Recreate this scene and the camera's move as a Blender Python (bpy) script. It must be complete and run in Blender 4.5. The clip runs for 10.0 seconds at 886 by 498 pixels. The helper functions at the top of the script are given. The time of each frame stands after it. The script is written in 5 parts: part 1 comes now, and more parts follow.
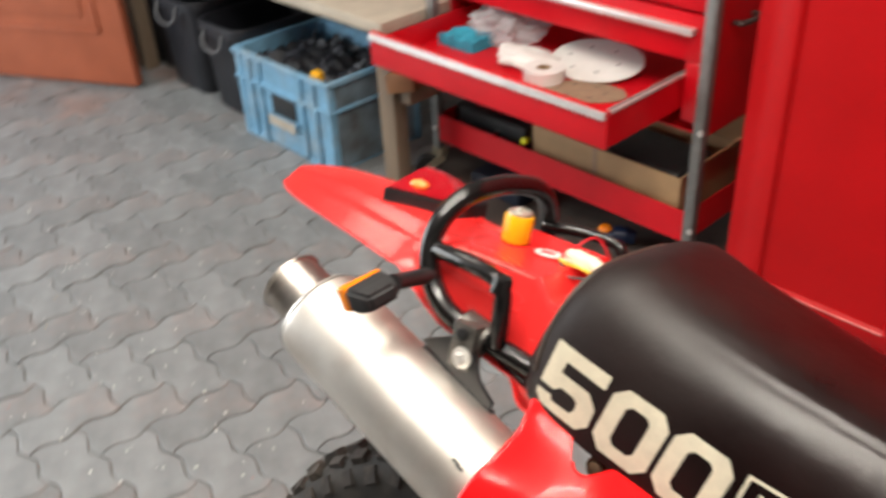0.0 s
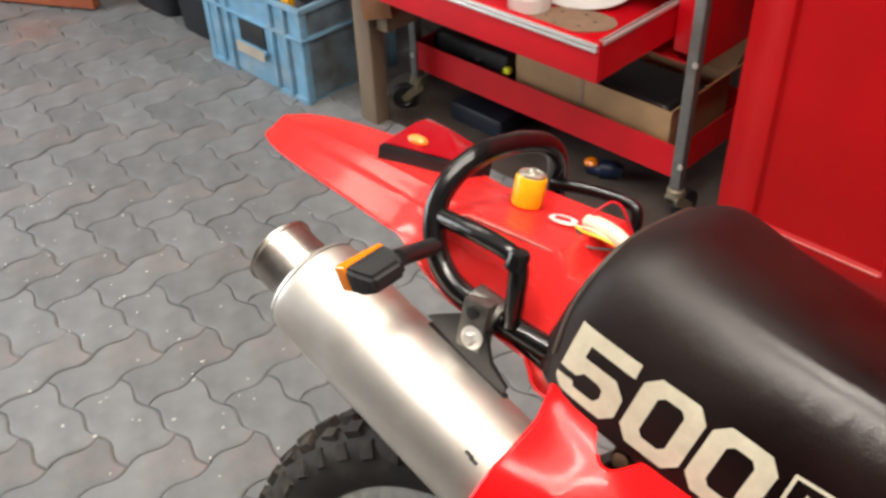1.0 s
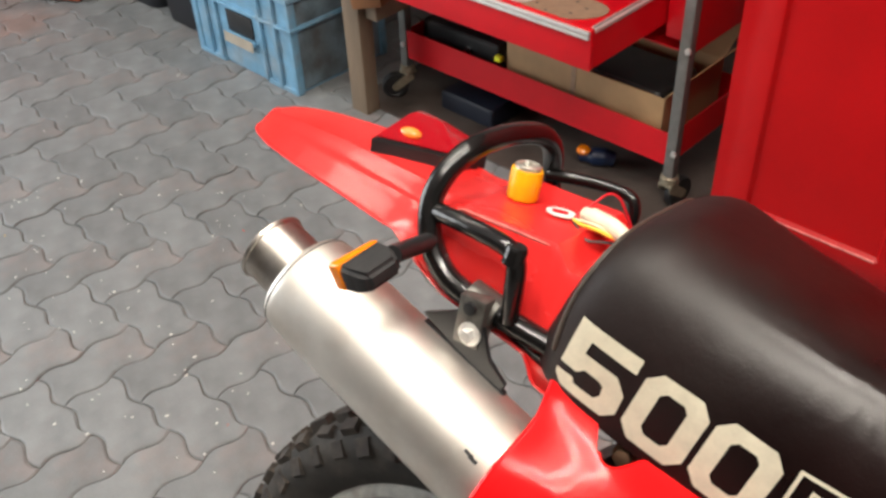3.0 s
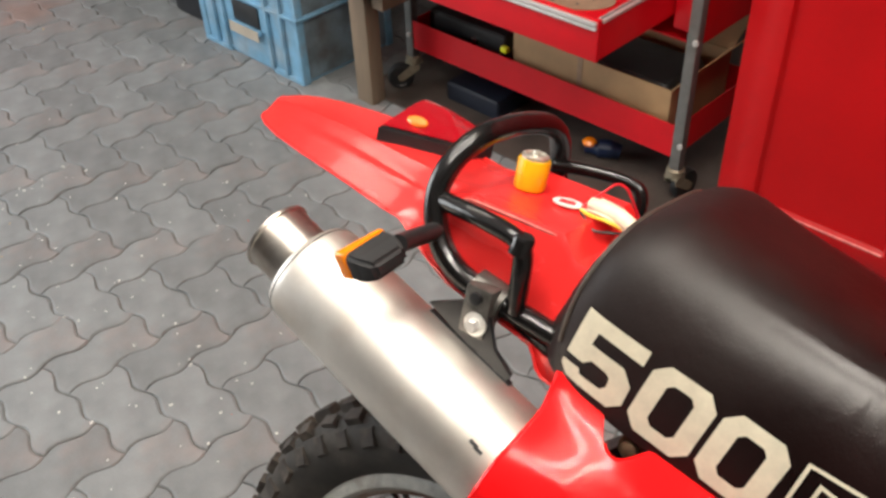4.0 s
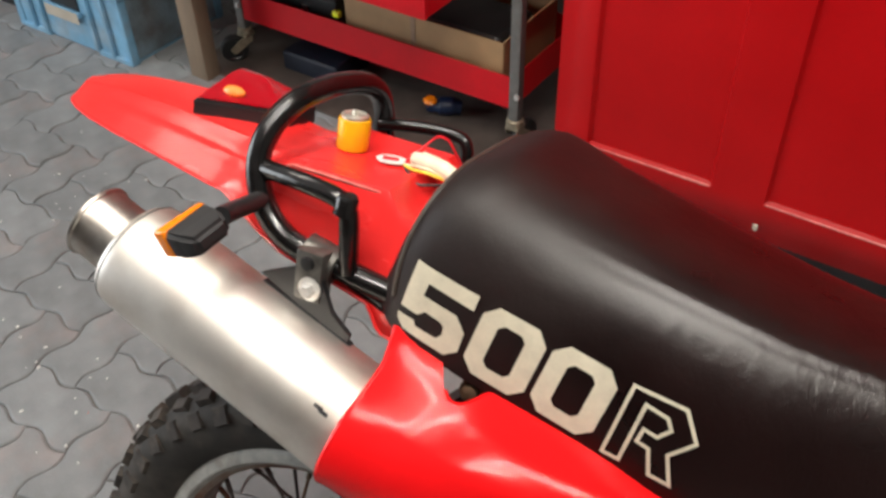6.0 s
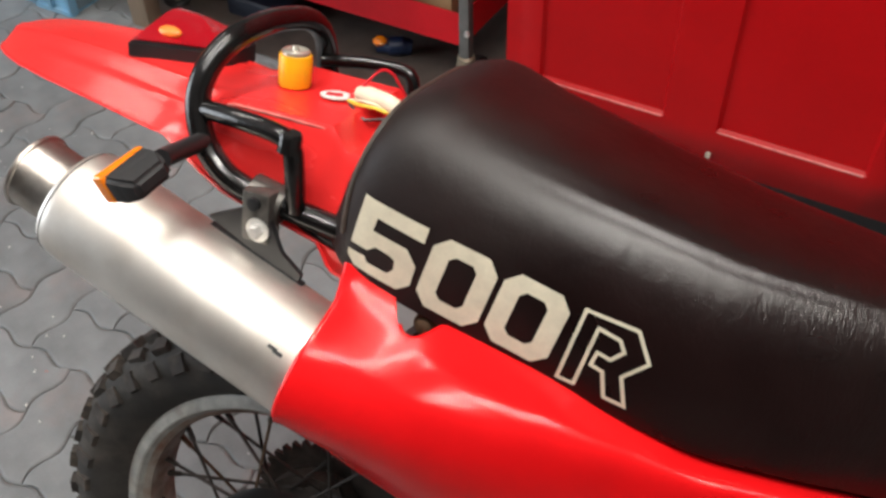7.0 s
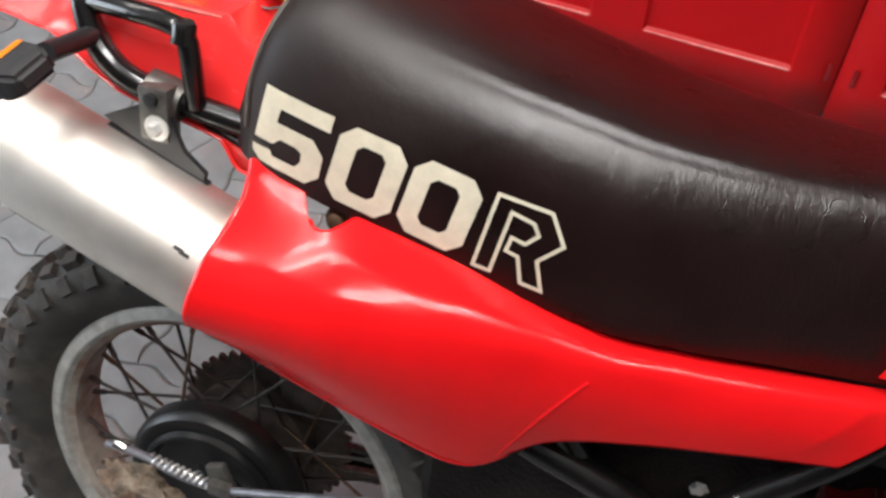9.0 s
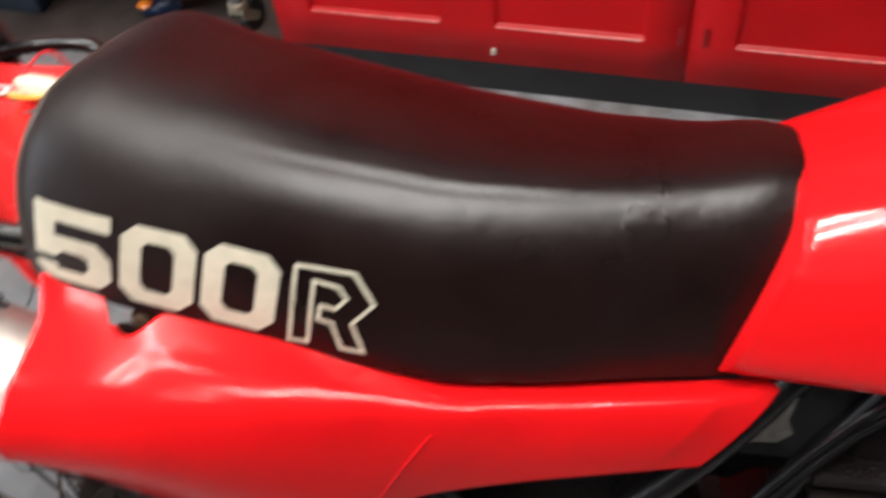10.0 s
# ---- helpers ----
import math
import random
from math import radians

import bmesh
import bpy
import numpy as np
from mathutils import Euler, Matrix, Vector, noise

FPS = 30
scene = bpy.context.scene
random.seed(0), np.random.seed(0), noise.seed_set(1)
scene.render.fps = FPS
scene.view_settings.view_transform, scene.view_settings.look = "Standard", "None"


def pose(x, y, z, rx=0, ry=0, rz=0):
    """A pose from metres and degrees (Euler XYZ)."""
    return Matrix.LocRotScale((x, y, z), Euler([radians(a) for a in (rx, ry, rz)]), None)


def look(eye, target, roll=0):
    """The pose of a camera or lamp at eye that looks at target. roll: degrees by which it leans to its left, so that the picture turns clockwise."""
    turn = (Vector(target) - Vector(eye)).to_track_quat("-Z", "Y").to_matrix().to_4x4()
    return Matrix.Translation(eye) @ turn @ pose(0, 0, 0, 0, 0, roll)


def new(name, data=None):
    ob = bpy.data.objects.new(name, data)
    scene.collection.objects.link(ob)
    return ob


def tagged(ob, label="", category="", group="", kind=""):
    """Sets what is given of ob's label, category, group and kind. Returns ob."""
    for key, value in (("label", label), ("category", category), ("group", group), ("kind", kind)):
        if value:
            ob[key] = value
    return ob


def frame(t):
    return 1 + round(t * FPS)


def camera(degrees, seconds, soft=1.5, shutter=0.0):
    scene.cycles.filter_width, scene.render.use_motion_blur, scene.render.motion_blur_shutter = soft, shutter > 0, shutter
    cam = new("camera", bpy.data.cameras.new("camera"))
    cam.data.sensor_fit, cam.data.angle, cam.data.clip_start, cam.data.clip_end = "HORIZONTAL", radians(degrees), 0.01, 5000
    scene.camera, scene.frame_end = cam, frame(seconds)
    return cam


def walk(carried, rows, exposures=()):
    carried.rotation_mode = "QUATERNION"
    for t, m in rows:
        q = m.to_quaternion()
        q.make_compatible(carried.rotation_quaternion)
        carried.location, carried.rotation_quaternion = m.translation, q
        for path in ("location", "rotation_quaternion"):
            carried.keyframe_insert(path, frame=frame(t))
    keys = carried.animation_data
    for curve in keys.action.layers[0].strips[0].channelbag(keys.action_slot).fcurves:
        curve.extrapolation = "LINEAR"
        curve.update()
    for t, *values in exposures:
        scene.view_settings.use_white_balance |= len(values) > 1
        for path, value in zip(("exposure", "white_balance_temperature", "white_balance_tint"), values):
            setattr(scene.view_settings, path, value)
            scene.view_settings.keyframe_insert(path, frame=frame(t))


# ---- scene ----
cam = camera(51.2, 10.0, soft=2.9, shutter=0.5)
PATH = [
    (0, (0.348, -0.383, 1.389), (-0.761, 0.879, 0.304), -3.1),
    (0.2, (0.315, -0.369, 1.393), (-0.804, 0.829, 0.250), -0.6),
    (0.5, (0.283, -0.351, 1.377), (-0.792, 0.837, 0.180), -1.7),
    (0.7, (0.269, -0.342, 1.385), (-0.760, 0.839, 0.141), -1.8),
    (1, (0.257, -0.330, 1.381), (-0.737, 0.893, 0.150), -2.3),
    (1.5, (0.255, -0.321, 1.381), (-0.706, 0.924, 0.145), -2.9),
    (2, (0.251, -0.321, 1.378), (-0.712, 0.909, 0.130), -2.8),
    (2.5, (0.247, -0.320, 1.378), (-0.722, 0.906, 0.129), -2.8),
    (4, (0.241, -0.319, 1.372), (-0.730, 0.888, 0.107), -2.5),
    (4.5, (0.241, -0.319, 1.374), (-0.738, 0.880, 0.108), -3.1),
    (5, (0.265, -0.306, 1.370), (-0.571, 0.980, 0.086), -1.7),
    (5.2, (0.268, -0.307, 1.370), (-0.497, 1.013, 0.076), -0.8),
    (6.3, (0.280, -0.306, 1.365), (-0.389, 1.001, 0.006), -1.5),
    (6.5, (0.285, -0.305, 1.361), (-0.340, 0.995, -0.025), -1.3),
    (7, (0.283, -0.304, 1.356), (-0.316, 0.977, -0.059), -1.9),
    (7.3, (0.293, -0.306, 1.354), (-0.291, 0.961, -0.077), -2.0),
    (7.5, (0.314, -0.297, 1.343), (-0.190, 0.989, -0.104), -0.6),
    (7.7, (0.321, -0.298, 1.334), (-0.113, 0.973, -0.149), -0.4),
    (8, (0.310, -0.298, 1.322), (-0.092, 0.941, -0.196), 0.4),
    (8.5, (0.306, -0.297, 1.318), (-0.096, 0.928, -0.212), 1.2),
    (9, (0.308, -0.299, 1.323), (-0.135, 0.911, -0.208), -0.6),
    (9.5, (0.334, -0.276, 1.327), (-0.095, 0.927, -0.212), -3.3),
    (9.8, (0.368, -0.247, 1.320), (-0.017, 0.971, -0.220), -6.4),
    (10, (0.398, -0.222, 1.324), (0.060, 1.018, -0.211), -8.3),
]
walk(cam, [(t, look(eye, target, roll)) for t, eye, target, roll in PATH], exposures=[(0.0, 0.16, 6650, 10), (0.5, 0.11, 6650, 10), (1.5, 0.06, 6650, 10), (2.5, 0.04, 6650, 10), (4.5, 0.02, 6650, 10), (5.0, -0.04, 6600, 10), (6.5, -0.17, 6400, 10), (7.0, -0.20, 6300, 10), (8.0, 0.0, 6100, 10), (9.0, 0.16, 6050, 10), (9.5, 0.20, 6050, 10), (10.0, 0.12, 6100, 10)])

# ---- light: daylight through the open side doorway, and ceiling tubes ----
world = bpy.data.worlds.new("world")
scene.world = world
world.use_nodes = True
wn = world.node_tree
sky = wn.nodes.new("ShaderNodeTexSky")
sky.sky_type, sky.sun_disc = "NISHITA", False
sky.sun_elevation, sky.sun_rotation = radians(40), radians(200)
wn.links.new(sky.outputs["Color"], wn.nodes["Background"].inputs["Color"])
wn.nodes["Background"].inputs["Strength"].default_value = 0.12


def area_lamp(name, m, sx, sy, watts, colour):
    data = bpy.data.lights.new(name, "AREA")
    data.shape, data.size, data.size_y, data.energy, data.color = "RECTANGLE", sx, sy, watts, colour
    ob = new(name, data)
    ob.matrix_world = m
    return ob


area_lamp("side_opening_daylight", look((-3.75, -0.95, 1.25), (0.0, -0.4, 0.3)), 2.2, 1.9, 90, (0.93, 0.97, 1.0))
LAMPS = [(0.46, -0.22, 62, 1.5, 19), (-0.42, 0.10, 62, 1.3, 14), (-1.80, 0.80, 62, 1.3, 6)]
for lx_, ly_, turn_, long_, watts_ in LAMPS:
    for side_ in (-0.075, 0.075):
        spot = Matrix.Translation((lx_, ly_, 2.53)) @ Matrix.Rotation(radians(turn_), 4, "Z") @ Matrix.Translation((0, side_, 0))
        area_lamp("tube_glow", spot, long_, 0.04, watts_, (1.0, 0.94, 0.85))

# ---- materials ----


def material(name, colour, rough=0.5, metal=0.0, vary=0.12, scale=20.0, fine=250.0, bump=0.05, bump_dist=0.001, spec=0.5, coat=0.0, stretch=(1, 1, 1), random_tint=0.0, tint=None, tint_amount=0.0, rvar=0.1, wrinkle=0.0, wrinkle_scale=(30, 60, 60)):
    """A surface with broad stains, fine grain and relief at real size."""
    mat = bpy.data.materials.new(name)
    mat.use_nodes = True
    nt = mat.node_tree
    n, ln = nt.nodes, nt.links
    bsdf = n["Principled BSDF"]
    bsdf.inputs["Metallic"].default_value = metal
    bsdf.inputs["Specular IOR Level"].default_value = spec
    bsdf.inputs["Coat Weight"].default_value = coat
    bsdf.inputs["Coat Roughness"].default_value = 0.12
    co = n.new("ShaderNodeTexCoord")
    mp = n.new("ShaderNodeMapping")
    mp.inputs["Scale"].default_value = stretch
    ln.new(co.outputs["Object"], mp.inputs["Vector"])
    broad, grain = n.new("ShaderNodeTexNoise"), n.new("ShaderNodeTexNoise")
    for tex, s in ((broad, scale), (grain, fine)):
        tex.inputs["Scale"].default_value = s
        tex.inputs["Detail"].default_value = 4
        ln.new(mp.outputs["Vector"], tex.inputs["Vector"])
    ramp = n.new("ShaderNodeMapRange")
    ramp.inputs["From Min"].default_value, ramp.inputs["From Max"].default_value = 0.3, 0.7
    ramp.inputs["To Min"].default_value, ramp.inputs["To Max"].default_value = 1 - vary, 1 + vary
    ln.new(broad.outputs["Fac"], ramp.inputs["Value"])
    ramp2 = n.new("ShaderNodeMapRange")
    ramp2.inputs["To Min"].default_value, ramp2.inputs["To Max"].default_value = 1 - vary * 0.7, 1 + vary * 0.7
    ln.new(grain.outputs["Fac"], ramp2.inputs["Value"])
    mul = n.new("ShaderNodeMath")
    mul.operation = "MULTIPLY"
    ln.new(ramp.outputs[0], mul.inputs[0])
    ln.new(ramp2.outputs[0], mul.inputs[1])
    value = mul
    if random_tint:
        info, mr, m2 = n.new("ShaderNodeObjectInfo"), n.new("ShaderNodeMapRange"), n.new("ShaderNodeMath")
        mr.inputs["To Min"].default_value, mr.inputs["To Max"].default_value = 1 - random_tint, 1 + random_tint
        ln.new(info.outputs["Random"], mr.inputs["Value"])
        m2.operation = "MULTIPLY"
        ln.new(mul.outputs[0], m2.inputs[0])
        ln.new(mr.outputs[0], m2.inputs[1])
        value = m2
    scale_col = n.new("ShaderNodeVectorMath")
    scale_col.operation = "SCALE"
    ln.new(value.outputs[0], scale_col.inputs["Scale"])
    if tint:
        mix, patch, pr = n.new("ShaderNodeMix"), n.new("ShaderNodeTexNoise"), n.new("ShaderNodeMapRange")
        mix.data_type = "RGBA"
        patch.inputs["Scale"].default_value = scale * 0.45
        patch.inputs["Detail"].default_value = 5
        ln.new(mp.outputs["Vector"], patch.inputs["Vector"])
        pr.inputs["From Min"].default_value, pr.inputs["From Max"].default_value = 0.48, 0.68
        pr.inputs["To Max"].default_value = tint_amount
        ln.new(patch.outputs["Fac"], pr.inputs["Value"])
        ln.new(pr.outputs[0], mix.inputs["Factor"])
        mix.inputs["A"].default_value, mix.inputs["B"].default_value = (*colour, 1), (*tint, 1)
        ln.new(mix.outputs["Result"], scale_col.inputs[0])
    else:
        scale_col.inputs[0].default_value = colour
    ln.new(scale_col.outputs["Vector"], bsdf.inputs["Base Color"])
    rr = n.new("ShaderNodeMapRange")
    rr.inputs["To Min"].default_value, rr.inputs["To Max"].default_value = max(0.02, rough - rvar), min(1, rough + rvar)
    ln.new(broad.outputs["Fac"], rr.inputs["Value"])
    ln.new(rr.outputs[0], bsdf.inputs["Roughness"])
    if bump:
        bp = n.new("ShaderNodeBump")
        bp.inputs["Strength"].default_value, bp.inputs["Distance"].default_value = bump, bump_dist
        ln.new(grain.outputs["Fac"], bp.inputs["Height"])
        ln.new(bp.outputs["Normal"], bsdf.inputs["Normal"])
        if wrinkle:
            wm, wn, wb = n.new("ShaderNodeMapping"), n.new("ShaderNodeTexNoise"), n.new("ShaderNodeBump")
            wm.inputs["Scale"].default_value = wrinkle_scale
            ln.new(co.outputs["Object"], wm.inputs["Vector"])
            wn.inputs["Scale"].default_value, wn.inputs["Detail"].default_value = 1.0, 3
            ln.new(wm.outputs["Vector"], wn.inputs["Vector"])
            wb.inputs["Strength"].default_value, wb.inputs["Distance"].default_value = 1.0, wrinkle
            ln.new(wn.outputs["Fac"], wb.inputs["Height"])
            ln.new(bp.outputs["Normal"], wb.inputs["Normal"])
            ln.new(wb.outputs["Normal"], bsdf.inputs["Normal"])
    return mat


RED_PLASTIC = material("red plastic", (0.72, 0.007, 0.009), 0.20, vary=0.05, scale=9, fine=40, bump=0.08, bump_dist=0.0014, spec=0.15, coat=0.15, rvar=0.05, wrinkle=0.00035, wrinkle_scale=(22, 26, 26))
RED_PLASTIC.node_tree.nodes["Principled BSDF"].inputs["Coat Roughness"].default_value = 0.05
RED_SEAM = material("dark seam red", (0.22, 0.004, 0.006), 0.4, vary=0.2, scale=80)
ZINC = material("bright zinc plate", (0.80, 0.79, 0.76), 0.32, metal=0.7, vary=0.1, scale=120)
RED_GUARD = material("faded red mudguard plastic", (0.78, 0.026, 0.025), 0.26, vary=0.08, scale=12, fine=22, bump=0.20, bump_dist=0.006, spec=0.66, rvar=0.06, stretch=(0.35, 1, 1))
RED_PAINT = material("red sheet paint", (0.45, 0.002, 0.004), 0.40, vary=0.08, scale=5, fine=160, bump=0.06, spec=0.26)
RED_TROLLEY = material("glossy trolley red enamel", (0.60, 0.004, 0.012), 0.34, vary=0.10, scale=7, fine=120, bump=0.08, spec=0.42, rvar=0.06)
RED_TANK = material("red tank paint", (0.74, 0.008, 0.010), 0.12, vary=0.03, scale=6, bump=0.0, spec=0.4)
VINYL = material("black seat vinyl", (0.0084, 0.0032, 0.0030), 0.29, vary=0.25, scale=14, fine=420, bump=0.22, bump_dist=0.0007, spec=0.41, rvar=0.07, tint=(0.013, 0.0085, 0.0076), tint_amount=0.6, wrinkle=0.0005, wrinkle_scale=(100, 62, 62))
vb = VINYL.node_tree.nodes["Principled BSDF"]  # dusty sheen
vb.inputs["Sheen Weight"].default_value, vb.inputs["Sheen Roughness"].default_value = 0.006, 0.45
vb.inputs["Sheen Tint"].default_value = (1.0, 0.88, 0.82, 1)
# the rear of the seat is rubbed dull
vn, vl = VINYL.node_tree.nodes, VINYL.node_tree.links
v_rough = vb.inputs["Roughness"].links[0].from_socket
v_sep, v_dull, v_sum, v_co = vn.new("ShaderNodeSeparateXYZ"), vn.new("ShaderNodeMapRange"), vn.new("ShaderNodeMath"), vn.new("ShaderNodeTexCoord")
v_dull.inputs["From Min"].default_value, v_dull.inputs["From Max"].default_value = 0.30, 0.12
v_dull.inputs["To Max"].default_value = 0.25
vl.new(v_co.outputs["Object"], v_sep.inputs[0])
vl.new(v_sep.outputs["X"], v_dull.inputs["Value"])
vl.new(v_rough, v_sum.inputs[0])
vl.new(v_dull.outputs[0], v_sum.inputs[1])
vl.new(v_sum.outputs[0], vb.inputs["Roughness"])
# fine creases on the front of the seat
v_map, v_noise, v_mask, v_mul, v_bump = vn.new("ShaderNodeMapping"), vn.new("ShaderNodeTexNoise"), vn.new("ShaderNodeMapRange"), vn.new("ShaderNodeMath"), vn.new("ShaderNodeBump")
v_map.inputs["Scale"].default_value = (260, 70, 70)
v_map.inputs["Rotation"].default_value = (0, 0.35, 0)
v_noise.inputs["Scale"].default_value, v_noise.inputs["Detail"].default_value, v_noise.inputs["Distortion"].default_value = 1.0, 3, 1.2
v_mask.inputs["From Min"].default_value, v_mask.inputs["From Max"].default_value = 0.28, 0.46
v_mul.operation = "MULTIPLY"
v_bump.inputs["Strength"].default_value, v_bump.inputs["Distance"].default_value = 1.0, 0.0004
vl.new(v_co.outputs["Object"], v_map.inputs["Vector"])
vl.new(v_map.outputs[0], v_noise.inputs["Vector"])
vl.new(v_sep.outputs["X"], v_mask.inputs["Value"])
vl.new(v_noise.outputs["Fac"], v_mul.inputs[0])
vl.new(v_mask.outputs[0], v_mul.inputs[1])
vl.new(v_mul.outputs[0], v_bump.inputs["Height"])
vl.new(vb.inputs["Normal"].links[0].from_socket, v_bump.inputs["Normal"])
vl.new(v_bump.outputs[0], vb.inputs["Normal"])
PALE_RED_EDGE = material("pale red edge line", (0.62, 0.16, 0.14), 0.35, vary=0.35, scale=60, fine=300)
SEAM = material("worn seam piping", (0.055, 0.044, 0.036), 0.45, vary=0.3, scale=80)
CREAM = material("cream print", (0.56, 0.52, 0.40), 0.6, vary=0.1, scale=60, fine=300)
STEEL = material("brushed stainless steel", (0.84, 0.80, 0.74), 0.48, metal=0.97, vary=0.06, scale=24, fine=700, bump=0.05, tint=(0.60, 0.53, 0.45), tint_amount=0.7, rvar=0.04)
CHROME = material("worn chrome", (0.62, 0.60, 0.57), 0.2, metal=1.0, vary=0.1, scale=60)
BLACK_GLOSS = material("black gloss enamel", (0.006, 0.0055, 0.0055), 0.19, vary=0.2, scale=40, fine=90, bump=0.30, bump_dist=0.0012, spec=0.6, rvar=0.05)
BLACK_MATT = material("black matt plastic", (0.013, 0.013, 0.014), 0.45, vary=0.2, scale=30)
GREY_CLAMP = material("blackened clamp steel", (0.125, 0.118, 0.108), 0.40, metal=0.6, vary=0.3, scale=90)
BRASS_CASTOR = material("dull plated castor steel", (0.34, 0.30, 0.22), 0.45, metal=0.6, vary=0.2, scale=60)
RUBBER = material("dusty tyre rubber", (0.030, 0.027, 0.024), 0.75, vary=0.35, scale=35, fine=200, bump=0.3, tint=(0.10, 0.085, 0.07), tint_amount=0.55)
TREAD = material("dusty tread blocks", (0.034, 0.028, 0.024), 0.8, vary=0.45, scale=60, fine=260, bump=0.5, bump_dist=0.002, tint=(0.11, 0.088, 0.068), tint_amount=0.6)
RIM_METAL = material("dull aluminium rim", (0.40, 0.40, 0.375), 0.58, metal=0.3, vary=0.22, scale=60, fine=300, bump=0.15, tint=(0.24, 0.17, 0.11), tint_amount=0.35)
RUST = material("rusty spoke steel", (0.10, 0.06, 0.035), 0.6, metal=0.6, vary=0.4, scale=120)
SPOKE_DARK = material("dull browned spoke steel", (0.030, 0.023, 0.019), 0.55, metal=0.3, vary=0.3, scale=90)
MUD = material("dried tan mud and rust", (0.24, 0.19, 0.14), 0.85, vary=0.45, scale=70, fine=300, bump=0.9, bump_dist=0.003, tint=(0.085, 0.045, 0.025), tint_amount=0.9)
GRIME = material("greasy dark metal", (0.060, 0.047, 0.040), 0.62, metal=0.2, vary=0.5, scale=50, fine=250, bump=0.4, bump_dist=0.003)
AMBER = material("amber lens", (0.88, 0.23, 0.006), 0.15, vary=0.05, spec=0.7, rvar=0.03)
TAIL_GLINT = material("orange lens highlight", (0.95, 0.25, 0.03), 0.10, vary=0.1, scale=200, bump=0.4, fine=300, bump_dist=0.002, spec=0.9, coat=0.5)
TAIL_RED = material("tail lamp lens", (0.36, 0.001, 0.008), 0.05, vary=0.05, fine=70, bump=0.5, bump_dist=0.004, coat=0.6)
YELLOW = material("yellow cap plastic", (0.90, 0.44, 0.004), 0.4, vary=0.05, scale=40)
CLEAR_GREY = material("pale metal lid", (0.62, 0.60, 0.52), 0.3, metal=0.7, vary=0.2, scale=90)
WHITE_TAPE = material("creamy tape", (0.75, 0.66, 0.50), 0.5, vary=0.1, scale=80)
WHITE_PLASTIC = material("white plastic", (0.78, 0.77, 0.74), 0.4, vary=0.05)
PAVER = material("grey concrete paver", (0.226, 0.238, 0.243), 0.6, vary=0.22, scale=11, fine=300, bump=0.6, bump_dist=0.0016, random_tint=0.12, tint=(0.295, 0.225, 0.205), tint_amount=0.9)
JOINT = material("joint sand", (0.165, 0.158, 0.148), 0.9, vary=0.3, scale=60, fine=500, bump=0.6, bump_dist=0.003)
GUTTER = material("dusty grey concrete", (0.30, 0.295, 0.30), 0.75, vary=0.3, scale=16, fine=140, bump=0.6, bump_dist=0.002, tint=(0.16, 0.14, 0.13), tint_amount=0.8)
# brown floor dirt, darkened further by the trolley's shade put into the colour
DIRT_SHADE_FLOOR = material("dirty brown concrete with shade in its colour", (0.080, 0.062, 0.052), 0.7, vary=0.3, scale=9, fine=160, bump=0.5, bump_dist=0.002, tint=(0.035, 0.028, 0.025), tint_amount=0.8)
SPECK = material("white paint specks", (0.75, 0.74, 0.7), 0.6)
SPECK_RED = material("red paint specks", (0.6, 0.05, 0.03), 0.6)
SPECK_YELLOW = material("yellow paint specks", (0.7, 0.45, 0.08), 0.6)
WOOD = material("old bench wood", (0.20, 0.145, 0.098), 0.65, vary=0.25, scale=12, fine=180, bump=0.3, stretch=(1, 1, 0.12))
WOOD_RED = material("orange brown wood", (0.27, 0.115, 0.045), 0.55, vary=0.2, scale=14, fine=180, bump=0.25, stretch=(1, 0.2, 1))
WOOD_TOP = material("pale board", (0.46, 0.40, 0.32), 0.6, vary=0.15, scale=10, fine=140, bump=0.2)
CARDBOARD = material("brown cardboard", (0.36, 0.225, 0.112), 0.75, vary=0.12, scale=14, fine=300, bump=0.12)
BLUE_CRATE = material("dirty blue crate plastic", (0.17, 0.36, 0.52), 0.5, vary=0.18, scale=18, bump=0.1, tint=(0.30, 0.34, 0.36), tint_amount=0.6)
GREY_CRATE_END = material("darker greyed crate end", (0.15, 0.21, 0.25), 0.65, vary=0.3, scale=14, fine=120, bump=0.15, tint=(0.075, 0.075, 0.072), tint_amount=0.9)
DARK_BIN = material("dark blue black plastic", (0.014, 0.015, 0.020), 0.45, vary=0.3, scale=12)
BIN_GREY = material("worn grey plastic", (0.10, 0.10, 0.105), 0.5, vary=0.2, scale=30)
POST_STEEL = material("grey galvanised post", (0.24, 0.24, 0.23), 0.42, metal=0.6, vary=0.15, scale=40)
ALU_TRIM = material("aluminium drawer trim", (0.86, 0.85, 0.82), 0.36, metal=0.7, vary=0.05, scale=40, rvar=0.03)
DOOR_WOOD = material("terracotta door paint", (0.42, 0.115, 0.055), 0.42, vary=0.1, scale=7, fine=120, bump=0.1)
# dark only to keep reflections on the seat's side low
WALL_DARK = material("dark unseen wall", (0.055, 0.05, 0.048), 0.9, vary=0.2, scale=3, fine=90, bump=0.3)
WALL = material("grey garage plaster", (0.24, 0.23, 0.22), 0.9, vary=0.1, scale=3, fine=90, bump=0.3)
CEIL = material("white ceiling", (0.66, 0.65, 0.63), 0.9, vary=0.05, scale=2)
ENGINE_BLACK = material("oily black engine metal", (0.0075, 0.0052, 0.0046), 0.5, metal=0.1, vary=0.6, scale=40, fine=250, bump=0.6, bump_dist=0.004, spec=0.25)
BLUE_TOOL = material("blue tool plastic", (0.007, 0.018, 0.055), 0.4, vary=0.1)
